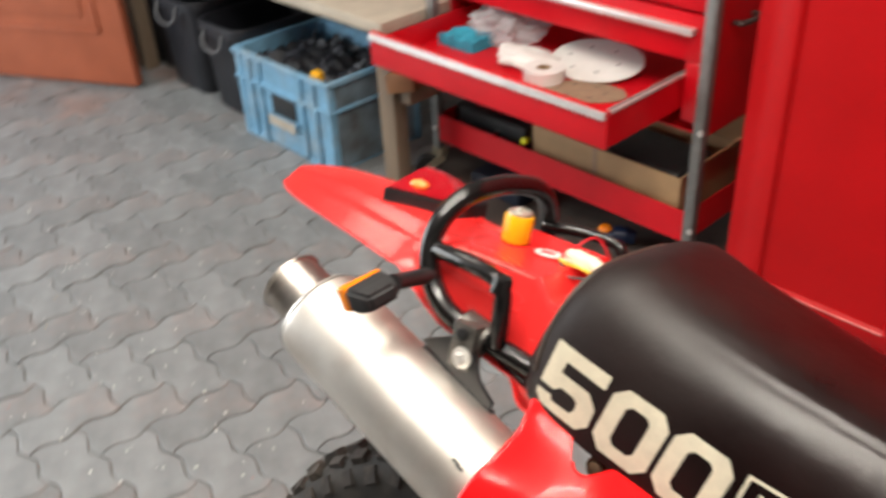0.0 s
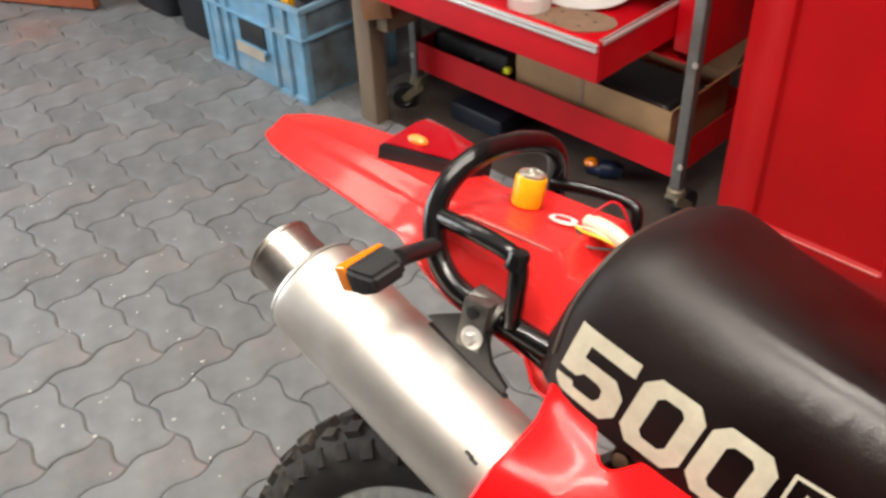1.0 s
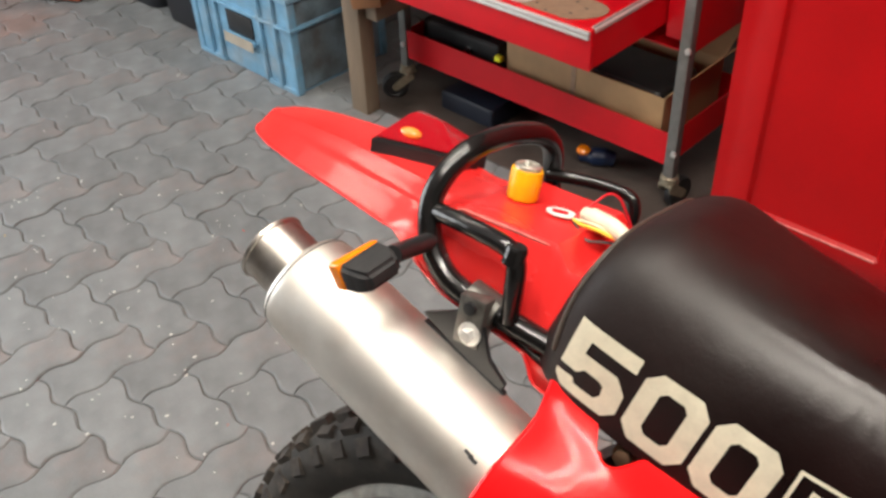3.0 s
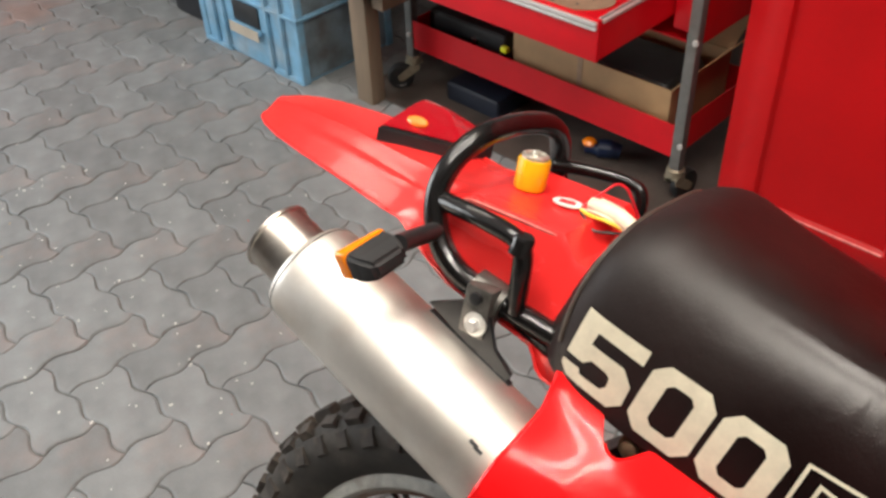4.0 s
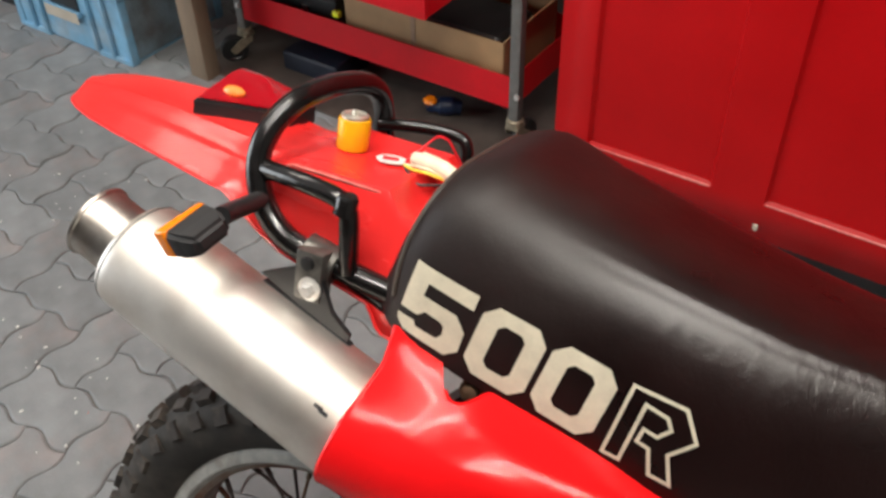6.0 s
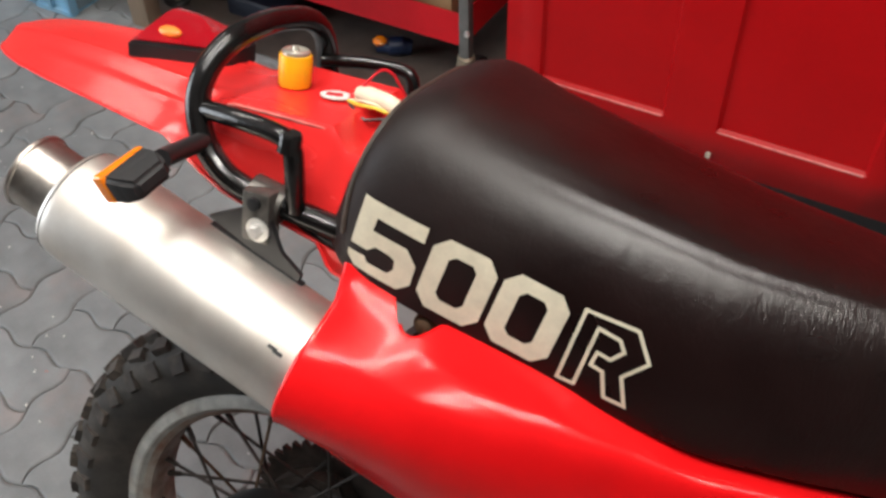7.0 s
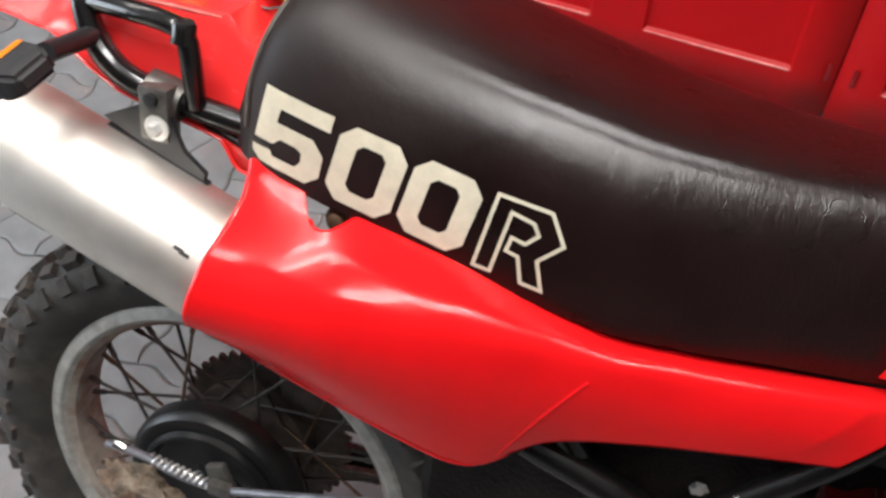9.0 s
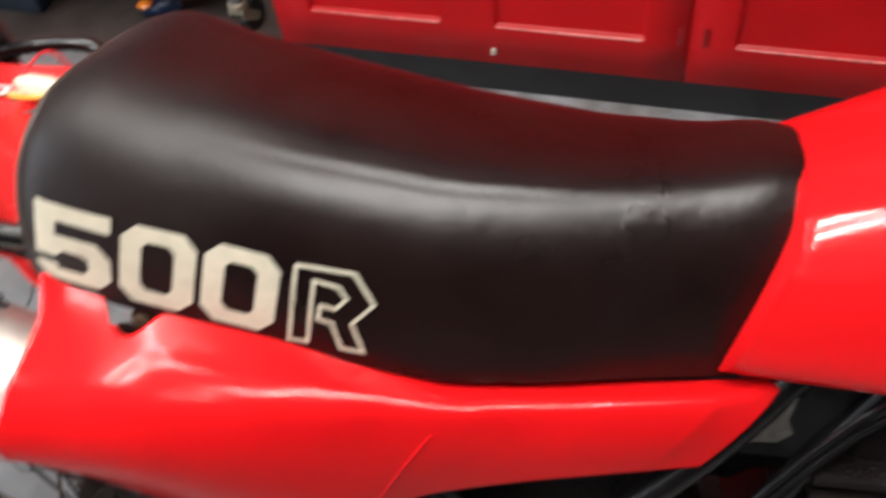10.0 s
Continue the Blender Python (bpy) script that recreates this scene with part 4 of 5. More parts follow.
for i in range(110):
    t = i / 109
    x = min(0.09, -0.391 + 0.481 * (0.35 * t + 0.65 * t * (0.4 + 0.6 * t)))
    near_y, far_y, top, lip = eased(F_NEAR, x, 0.002), eased(F_FAR, x, 0.002), eased(F_TOP, x, 0.02), eased(F_LIP, x, 0.012)
    mid, half = (near_y + far_y) / 2, (far_y - near_y) / 2
    box_k = min(1.0, max(0.0, (x - F_REAR + 0.029) / 0.031))
    end_k = min(1.0, max(0.0, (x - F_FRONT) / 0.012))
    side_k = min(1.0, max(0.0, (x + 0.11) / 0.06))
    pw = half * 0.80
    across = [(pw - 0.004) * k / 16 for k in range(17)] + [pw - 0.0025, pw - 0.001, pw + 0.001, pw + 0.0025, pw + 0.005] + [pw + 0.005 + (half - pw - 0.005) * k / 11 for k in range(1, 12)]
    if half < 0.03:
        across = [half * k / 32 for k in range(33)]
    across = [-a for a in across[:0:-1]] + across
    crown = 0.016 * min(1.0, (half / 0.10) ** 1.5)
    row = []
    for j in range(65):
        y = across[j]
        q = abs(y) / half
        z = top - 0.003 * q * q - (crown * 0.85 + lip + 0.002) * max(0.0, (q - 0.47) / 0.53) - (0.016 - crown)
        slope = max(0.0, (q - 0.80) / 0.20)
        z -= (0.0018 * math.exp(-((abs(y) - 0.40 * half) / 0.006) ** 2) + 0.0034 * math.exp(-((abs(y) - 0.62 * half) / 0.006) ** 2) - 0.0018 * math.exp(-((abs(y) - 0.73 * half) / 0.005) ** 2)) * min(1.0, max(0.0, (x + 0.33) / 0.20)) * (1 - box_k)
        boxed = top - 0.006 * (1 - box_k) - 0.020 * end_k - 0.046 * min(1.0, slope / 0.72) - lip * max(0.0, (slope - 0.74) / 0.26)
        row.append((x, mid + y, z + (boxed - z) * side_k))
    rows.append(row)
fender = part("rear_mudguard", grid(rows), RED_GUARD, bike, "red plastic rear mudguard", smooth=28)
sol = fender.modifiers.new("thickness", "SOLIDIFY")
sol.thickness, sol.offset = 0.003, -1
part("edge_bead", tube([(x_, y_, z_ - 0.001) for x_, y_, z_ in [rows[i][64] for i in range(40, 0, -1)] + [rows[0][j] for j in range(64, -1, -4)] + [rows[i][0] for i in range(1, 110)]], 0.0017, 8), RED_GUARD, fender)
# highlight along the box's edge, put in as a pale red tube
part("box_rim", tube([(x_, y_, z_ + 0.0005) for x_, y_, z_ in (rows[i][13] for i in range(80, 102))], [0.0017 * math.sin(math.pi * (q + 1) / 23) ** 0.4 for q in range(22)], 8), PALE_RED_EDGE, fender, "pale line painted as the highlight on the raised box's edge")

# tail lamp
lampb = part("tail_lamp", prism([(-0.200, -0.038), (-0.120, -0.010), (-0.110, 0.002), (-0.110, 0.046), (-0.120, 0.058), (-0.200, 0.086)], 0.898, 0.919, bevel=0.002), BLACK_MATT, bike, "tail lamp with red lens on a black base")
tl = bmesh.new()
corners = [(-0.200, -0.037, 0.9195), (-0.116, -0.006, 0.9195), (-0.116, 0.054, 0.9195), (-0.200, 0.085, 0.9195), (-0.194, 0.016, 0.941), (-0.160, 0.020, 0.940), (-0.160, 0.028, 0.940), (-0.194, 0.032, 0.941)]
vs = [tl.verts.new(c) for c in corners]
for f_ in ((0, 3, 2, 1), (0, 1, 5, 4), (1, 2, 6, 5), (2, 3, 7, 6), (3, 0, 4, 7), (4, 5, 6, 7)):
    tl.faces.new([vs[i] for i in f_])
bmesh.ops.recalc_face_normals(tl, faces=tl.faces)
bmesh.ops.bevel(tl, geom=tl.edges[:], offset=0.003, segments=2, affect="EDGES")
# the lens's hot highlight, put in as a small orange dome
dome = bmesh.new()
bmesh.ops.create_uvsphere(dome, u_segments=24, v_segments=12, radius=1)
dome.transform(Matrix.Translation((-0.171, -0.010, 0.9278)) @ Matrix.Rotation(radians(23), 4, "X") @ Matrix.Diagonal((0.013, 0.007, 0.0055, 1)))
part("lens_glint", dome, TAIL_GLINT, lampb, "orange spot painted as the lens's highlight")
part("lens", tl, TAIL_RED, lampb, "clear red faceted lens")

# ---- grab rail with its struts, clamp and indicators ----
GR = [(0.075, -0.094, 0.818), (0.02, -0.104, 0.830), (-0.030, -0.108, 0.842), (-0.060, -0.106, 0.866), (-0.074, -0.100, 0.900), (-0.072, -0.088, 0.930), (-0.064, -0.062, 0.952), (-0.058, -0.020, 0.960), (-0.056, 0.03, 0.957), (-0.056, 0.065, 0.947), (-0.060, 0.092, 0.930), (-0.066, 0.114, 0.907), (-0.066, 0.122, 0.876), (-0.050, 0.130, 0.856), (-0.01, 0.134, 0.842), (0.075, 0.130, 0.822)]
rail = part("grab_rail", tube(smooth_path(GR, 7), 0.0112, 18), BLACK_GLOSS, bike, "black enamelled tubular grab rail")
for sgn, off in ((-1, 0.0), (1, 0.004)):
    part("strut", tube(smooth_path([(-0.066, -sgn * -0.100 + off * (sgn > 0), 0.898), (-0.02, sgn * 0.112 + off * (sgn > 0), 0.902), (0.018, sgn * 0.118 + off * (sgn > 0), 0.901), (0.031, sgn * 0.118 + off * (sgn > 0), 0.893), (0.034, sgn * 0.116 + off * (sgn > 0), 0.870), (0.032, sgn * 0.108 + off * (sgn > 0), 0.832)], 6), 0.0088 if sgn < 0 else 0.0070, 14), BLACK_GLOSS, rail, "square bent strut")
part("strut_end_boss", lathe([(0, -0.012), (0.0105, -0.012), (0.0098, -0.009), (0.0098, 0.002), (0.008, 0.005), (0, 0.0055)], 22, along((0.031, -0.119, 0.901), (0.033, -0.119, 0.92))), BLACK_GLOSS, rail, "round black boss at the strut's bend")
clamp = part("silencer_clamp", tube([(-0.012, -0.106, 0.8375), (0.020, -0.104, 0.8305)], 0.0165, 20), GREY_CLAMP, bike, "worn steel pipe clamp and silencer bracket")
part("clamp_lug", box(-0.010, 0.018, -0.128, -0.108, 0.800, 0.848, 0.004), GREY_CLAMP, clamp)
part("clamp_bolt", lathe([(0, 0), (0.006, 0), (0.006, 0.004), (0, 0.005)], 12, Matrix.Translation((0.004, -0.128, 0.838)) @ TURN_Y), BLACK_MATT, clamp)
part("bracket_plate", prism([(-0.045, 0.812), (-0.012, 0.828), (0.016, 0.828), (0.030, 0.797), (0.050, 0.781), (0.047, 0.772), (0.03, 0.778)], 0, 0.005, Matrix(((1, 0, 0, 0), (0, 0, -1, -0.121), (0, 1, 0, 0), (0, 0, 0, 1)))), BLACK_MATT, clamp, "black bracket plate to the silencer")
part("bracket_strap", box(-0.046, 0.054, -0.128, -0.119, -0.004, 0.004, 0.002, m=Matrix.Translation((0.0, 0, 0.787)) @ Matrix.Rotation(radians(19.5), 4, "Y")), BLACK_MATT, clamp)
part("washer", lathe([(0, 0), (0.0112, 0), (0.0112, 0.002), (0, 0.0022)], 28, Matrix.Translation((0.007, -0.1265, 0.8135)) @ TURN_Y), ZINC, clamp)
part("hex_bolt", lathe([(0, 0), (0.0066, 0), (0.0068, 0.006), (0.0052, 0.008), (0, 0.008)], 6, Matrix.Translation((0.007, -0.128, 0.8135)) @ TURN_Y), ZINC, clamp, "bright hexagon bolt head", smooth=0)


def indicator(y_sign, off):
    base = part("indicator", tube(smooth_path([(-0.062, y_sign * 0.106 + off, 0.872), (-0.058, y_sign * 0.150 + off, 0.876), (-0.052, y_sign * 0.178 + off, 0.880)], 5), 0.0085, 12), BLACK_MATT, bike, "black flexible indicator stalk with amber lens")
    m = Matrix.Translation((-0.056, y_sign * 0.203 + off, 0.874)) @ Matrix.Rotation(radians(8 * y_sign), 4, "Z") @ Matrix.Rotation(radians(-20 * y_sign), 4, "X") @ Matrix.Rotation(radians(-21), 4, "Y")
    sh = bmesh.new()
    ends = [[sh.verts.new((x_, sy_ * a_, z_ + sz_ * b_)) for sy_, sz_ in ((-1, -1), (1, -1), (1, 1), (-1, 1))] for x_, a_, b_, z_ in ((-0.0096, 0.0235, 0.0130, 0.0), (0.006, 0.0230, 0.0112, -0.002), (0.020, 0.0165, 0.0072, -0.005))]
    for e0, e1 in zip(ends, ends[1:]):
        for q in range(4):
            sh.faces.new((e0[q], e0[(q + 1) % 4], e1[(q + 1) % 4], e1[q]))
    sh.faces.new(ends[0][::-1])
    sh.faces.new(ends[-1])
    bmesh.ops.recalc_face_normals(sh, faces=sh.faces)
    bmesh.ops.bevel(sh, geom=sh.edges[:], offset=0.0035, segments=3, affect="EDGES")
    sh.transform(m)
    part("shell", sh, BLACK_MATT, base, "black indicator housing")
    lens_ = box(-0.0235, -0.0095, -0.0230, 0.0230, -0.0118, 0.0130, 0.003, seg=3)
    for v in lens_.verts:  # thinner towards the stalk
        v.co.x = -0.0095 + (v.co.x + 0.0095) * (0.72 - 0.28 * v.co.y / 0.023)
    lens_.transform(m)
    part("lens", lens_, AMBER, base, "amber indicator lens")


indicator(-1, 0.0)

# ---- tank ----
T_TOP = [(0.585, 0.858), (0.60, 0.868), (0.62, 0.876), (0.66, 0.890), (0.75, 0.925), (0.9, 0.99), (1.02, 1.02), (1.10, 0.97), (1.12, 0.93)]
T_BOT = [(0.585, 0.727), (0.66, 0.730), (0.75, 0.735), (1.0, 0.78), (1.12, 0.86)]
T_WID = [(0.585, 0.092), (0.60, 0.100), (0.62, 0.107), (0.66, 0.118), (0.75, 0.140), (0.9, 0.155), (1.02, 0.145), (1.12, 0.07)]
rows = []
for i in range(46):
    x = 0.628 + 0.492 * i / 45
    top, low, wid = eased(T_TOP, x, 0.01), curve(T_BOT, x), eased(T_WID, x, 0.01)
    row = []
    for k in range(40):
        a = 2 * math.pi * k / 40
        c, s = math.cos(a), math.sin(a)
        p_ = 0.95 if s > 0 else 0.38
        z = (top + low) / 2 + (top - low) / 2 * abs(s) ** p_ * (1 if s > 0 else -1)
        y = S_MID + wid * abs(c) ** (0.85 if s > 0 else 0.38) * (1 if c > 0 else -1)
        lean = (z - 0.80) * 0.42 if z < 0.82 else 0.0084 + (z - 0.82) * 0.10
        row.append((x + max(0.0, 1 - (x - 0.628) / 0.2) * lean, y, z))
    rows.append(row)
tb = grid(rows, closed_v=True)
tb.verts.ensure_lookup_table()
tb.faces.new([tb.verts[k] for k in range(40)])
tb.faces.new([tb.verts[45 * 40 + k] for k in range(39, -1, -1)])
bmesh.ops.recalc_face_normals(tb, faces=tb.faces)
part("fuel_tank", tb, RED_TANK, bike, "glossy red fuel tank", smooth=60)

# wiring behind the seat
loom = part("wiring_loom", tube(smooth_path([(0.035, -0.008, 0.9125), (0.052, -0.0125, 0.9135), (0.070, -0.017, 0.9125), (0.090, -0.018, 0.904)], 5), [0.0066] * 3 + [0.0084] * 13, 12), WHITE_TAPE, bike, "cream taped wiring loom with loose wires")
for pts_, mat_, r_ in (
    ([(0.029, -0.0157, 0.9085), (0.037, 0.002, 0.921), (0.0435, 0.0171, 0.930), (0.052, 0.022, 0.928), (0.0586, 0.0242, 0.920), (0.070, 0.030, 0.900)], WIRE_RED, 0.0013),
    ([(0.031, -0.020, 0.9075), (0.044, -0.027, 0.9085), (0.060, -0.027, 0.909), (0.078, -0.022, 0.905)], WIRE_YELLOW, 0.0017),
    ([(0.031, -0.020, 0.9070), (0.042, -0.030, 0.9035), (0.053, -0.034, 0.899), (0.064, -0.026, 0.899), (0.076, -0.016, 0.900)], WIRE_DARK, 0.0015),
    ([(0.031, -0.019, 0.9080), (0.044, -0.023, 0.911), (0.060, -0.024, 0.911), (0.078, -0.020, 0.905)], WHITE_TAPE, 0.0014),
):
    part("wire", tube(smooth_path(pts_, 6), r_, 6), mat_, loom)
tagm = bmesh.new()
prism([(0.015 * math.cos(a) * (1.0 if math.cos(a) < 0 else 0.9), 0.0115 * math.sin(a)) for a in [2 * math.pi * k / 28 for k in range(28)]], 0.0, 0.0012, bm=tagm)
tag = part("label_tag", tagm, WHITE_PLASTIC, loom, "small white oval tag with a red bar")
tag.matrix_basis = Matrix.Translation((0.016, -0.016, 0.9075)) @ Matrix.Rotation(radians(20), 4, "Z")
bar = part("tag_bar", box(-0.009, 0.006, -0.0045, 0.0045, 0.0014, 0.0018), WIRE_RED, loom, smooth=0)
bar.matrix_basis = tag.matrix_basis.copy()

# side stand on the far side
part("side_stand", tube(smooth_path([(0.52, 0.10, 0.36), (0.50, 0.17, 0.26), (0.48, 0.255, 0.125)], 5), 0.012, 10), BLACK_GLOSS, bike, "black side stand")
# front wheel and fork beyond the tank
fw = part("front_wheel", lathe([(0.262, -0.022), (0.275, -0.024), (0.278, -0.018), (0.266, 0.0), (0.278, 0.018), (0.275, 0.024), (0.262, 0.022), (0.256, 0.0)], 60, Matrix.Translation((1.40, 0, 0.345)) @ TURN_Y, closed_profile=True), RIM_METAL, bike, "spoked front wheel")
part("tyre", lathe([(0.272, -0.02), (0.290, -0.036), (0.318, -0.040), (0.342, -0.022), (0.345, 0.0), (0.342, 0.022), (0.318, 0.040), (0.290, 0.036), (0.272, 0.02)], 60, Matrix.Translation((1.40, 0, 0.345)) @ TURN_Y), RUBBER, fw)
for i in range(18):
    a = 2 * math.pi * i / 18
    part("spoke", tube([(1.40 + 0.03 * math.cos(a + 1), 0.02 * (-1) ** i, 0.345 + 0.03 * math.sin(a + 1)), (1.40 + 0.258 * math.cos(a), 0, 0.345 + 0.258 * math.sin(a))], 0.002, 6), GRIME, fw)
for y in (-0.09, 0.09):
    part("fork_leg", tube([(1.40, y, 0.345), (1.12, y, 1.00)], 0.020, 12), GREY_CLAMP, bike)
part("handlebar", tube(smooth_path([(1.02, -0.40, 1.09), (1.07, -0.2, 1.10), (1.10, -0.06, 1.03), (1.10, 0.06, 1.03), (1.07, 0.2, 1.10), (1.02, 0.40, 1.09)], 5), 0.011, 10), BLACK_GLOSS, bike)

# the yellow can standing on the mudguard
BIKE_M = bike.matrix_basis.copy()
can = thing("yellow_canister", BIKE_M @ Matrix.Translation((-0.030, -0.012, 0.9065)) @ Matrix.Diagonal((0.91, 0.91, 0.95, 1)), "small yellow canister with a grey lid on the red mudguard", "canister")
part("body", lathe([(0, 0), (0.0158, 0), (0.0168, 0.002), (0.0168, 0.014), (0.0172, 0.0145), (0.0172, 0.029), (0.0165, 0.031), (0, 0.031)], 40), YELLOW, can)
part("lid", lathe([(0, 0.0312), (0.0145, 0.0312), (0.0145, 0.0345), (0.012, 0.036), (0.010, 0.0345), (0.004, 0.0345), (0.003, 0.039), (0, 0.0395)], 32), CLEAR_GREY, can, "pale grey pressed lid")

# ---- tool trolley ----
trolley = thing("tool_trolley", room(0, 0), "red workshop tool trolley with an open drawer, on castors", "trolley")
for s_ in (-0.905, -0.012):
    for w_ in (0.006, 0.335):
        part("post", box(s_ - 0.013, s_ + 0.013, w_ - 0.013, w_ + 0.013, 0.084, 0.90, 0.002), POST_STEEL, trolley, "grey steel corner post")
        cst = part("castor", box(s_ - 0.019, s_ + 0.019, w_ - 0.019, w_ + 0.019, 0.076, 0.085, 0.003), BRASS_CASTOR, trolley, "castor with a dark wheel")
        way = Matrix.Translation((s_, w_, 0)) @ Matrix.Rotation(radians(52 if s_ < -0.5 else 262), 4, "Z")
        part("wheel", lathe([(0, -0.012), (0.030, -0.013), (0.038, -0.011), (0.0405, -0.005), (0.0405, 0.005), (0.038, 0.011), (0.030, 0.013), (0.026, 0.010), (0, 0.010)], 32, way @ Matrix.Translation((-0.040, 0, 0.0405)) @ TURN_Y), BLACK_MATT, cst)
        for y_ in (-0.0185, 0.0155):
            part("fork", prism([(0.016, 0.076), (-0.014, 0.076), (-0.052, 0.044), (-0.046, 0.030), (-0.034, 0.030), (0.014, 0.062)], 0, 0.003, way @ Matrix.Translation((0, y_ + 0.003, 0)) @ TURN_Y), BRASS_CASTOR, cst)
        part("collar", lathe([(0.014, 0.083), (0.022, 0.085), (0.022, 0.100), (0.016, 0.104)], 24, Matrix.Translation((s_, w_, 0))), BRASS_CASTOR, cst)
        for zz in (0.172, 0.436):
            part("screw", lathe([(0, 0), (0.008, 0), (0.007, 0.005), (0, 0.006)], 12, Matrix.Translation((s_ + (0.0 if s_ < -0.5 else 0.010), w_ - 0.013, zz)) @ TURN_Y), ZINC, trolley)
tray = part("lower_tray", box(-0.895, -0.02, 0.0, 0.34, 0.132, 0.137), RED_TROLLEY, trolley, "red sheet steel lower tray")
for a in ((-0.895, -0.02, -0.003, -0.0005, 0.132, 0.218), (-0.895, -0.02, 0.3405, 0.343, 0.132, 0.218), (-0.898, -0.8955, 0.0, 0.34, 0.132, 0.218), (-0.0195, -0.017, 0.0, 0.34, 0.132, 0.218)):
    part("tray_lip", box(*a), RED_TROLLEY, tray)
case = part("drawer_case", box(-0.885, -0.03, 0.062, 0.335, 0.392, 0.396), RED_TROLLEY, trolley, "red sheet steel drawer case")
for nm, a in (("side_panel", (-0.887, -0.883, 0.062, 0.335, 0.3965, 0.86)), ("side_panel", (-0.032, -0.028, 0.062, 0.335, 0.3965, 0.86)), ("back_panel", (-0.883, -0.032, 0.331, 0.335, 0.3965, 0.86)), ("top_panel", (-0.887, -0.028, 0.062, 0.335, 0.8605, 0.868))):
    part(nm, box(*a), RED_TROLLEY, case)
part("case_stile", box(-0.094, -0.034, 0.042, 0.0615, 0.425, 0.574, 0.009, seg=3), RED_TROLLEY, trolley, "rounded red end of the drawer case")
for z0 in (0.535, 0.69):
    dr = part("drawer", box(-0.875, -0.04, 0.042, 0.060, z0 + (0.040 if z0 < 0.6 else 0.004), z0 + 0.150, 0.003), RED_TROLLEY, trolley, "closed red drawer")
    part("handle", box(-0.872, -0.07, 0.020, 0.042, z0 + 0.105, z0 + 0.123, 0.005), ALU_TRIM, dr, "aluminium grip strip")
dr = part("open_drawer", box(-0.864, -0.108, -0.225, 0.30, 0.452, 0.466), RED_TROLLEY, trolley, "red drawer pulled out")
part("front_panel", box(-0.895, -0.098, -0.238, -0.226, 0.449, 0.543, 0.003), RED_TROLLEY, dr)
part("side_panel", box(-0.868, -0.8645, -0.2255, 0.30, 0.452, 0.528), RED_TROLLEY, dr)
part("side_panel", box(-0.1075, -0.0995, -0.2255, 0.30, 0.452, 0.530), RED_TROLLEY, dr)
for z0 in (0.521, 0.531):
    part("grip_strip", box(-0.893, -0.100, -0.246, -0.237, z0, z0 + 0.0085, 0.003), ALU_TRIM, dr, "ribbed aluminium grip strip")
part("runner", box(-0.113, -0.096, -0.222, 0.14, 0.5305, 0.5400, 0.003), ALU_TRIM, dr, "pale steel drawer runner")
part("runner_groove", box(-0.108, -0.102, -0.220, 0.13, 0.5402, 0.5412), POST_STEEL, dr)
part("side_handle", tube(smooth_path([(-0.026, 0.12, 0.66), (-0.004, 0.12, 0.66), (-0.002, 0.19, 0.66), (-0.026, 0.20, 0.66)], 5), 0.007, 10), GREY_CLAMP, trolley, "dark side handle")

# things in the open drawer
bag = thing("plastic_bag", room(-0.70, 0.10, 0.466), "clear crinkled plastic bag in the open drawer", "bag")
bb = bmesh.new()
bmesh.ops.create_icosphere(bb, subdivisions=5, radius=1)
for v in bb.verts:
    k = 1 + 0.30 * noise.noise(v.co * 2.3) + 0.16 * noise.noise(v.co * 6.0)
    v.co = Vector((v.co.x * 0.115 * k, v.co.y * 0.085 * k, max(0.001, 0.045 + v.co.z * 0.055 * k)))
part("film", bb, BAG, bag, smooth=20)
wad = thing("paper_wad", room(-0.545, 0.0, 0.466), "crumpled white paper in the open drawer", "paper")
bb = bmesh.new()
bmesh.ops.create_icosphere(bb, subdivisions=4, radius=1)
for v in bb.verts:
    k = 1 + 0.25 * noise.noise(v.co * 2.0 + Vector((3, 1, 0))) + 0.12 * noise.noise(v.co * 5.0)
    v.co = Vector((v.co.x * 0.095 * k, v.co.y * 0.06 * k, max(0.001, 0.018 + v.co.z * 0.022 * k)))
part("folds", bb, WHITE_PLASTIC, wad, smooth=25)
cl = thing("cloth", room(-0.765, 0.0, 0.466), "folded teal cloth in the open drawer", "cloth")
cb = bmesh.new()
bmesh.ops.create_grid(cb, x_segments=24, y_segments=18, size=0.5)
for v in cb.verts:
    v.co = Vector((v.co.x * 0.13, v.co.y * 0.09, 0.03 + 0.014 * noise.noise(v.co * 5)))
r = bmesh.ops.extrude_face_region(cb, geom=cb.faces[:])
for v in r["geom"]:
    if isinstance(v, bmesh.types.BMVert):
        v.co.z = 0.001
bmesh.ops.recalc_face_normals(cb, faces=cb.faces)
part("folds", cb, TEAL, cl)


def sanding_disc(name, m, mat, label, a=0.062, b=0.045):
    ob = thing(name, m, label, "sanding sheet", "sanding sheets")
    outline = []
    for k in range(40):
        t = 2 * math.pi * k / 40
        outline.append((a * math.cos(t) * (1.12 if math.cos(t) > 0 else 1), b * math.sin(t)))
    part("sheet", prism(outline, 0, 0.003), mat, ob)
    for k in range(6):
        t = 2 * math.pi * k / 6
        part("hole", lathe([(0, 0.0031), (0.004, 0.0031), (0.004, 0.0034), (0, 0.0034)], 12, Matrix.Translation((a * 0.6 * math.cos(t), b * 0.6 * math.sin(t), 0))), BLACK_MATT, ob)
    return ob


sanding_disc("sanding_sheet", room(-0.385, 0.085, 0.490, 8) @ Matrix.Rotation(radians(12), 4, "X"), WHITE_PLASTIC, "white perforated sanding sheet in the open drawer", 0.118, 0.098)
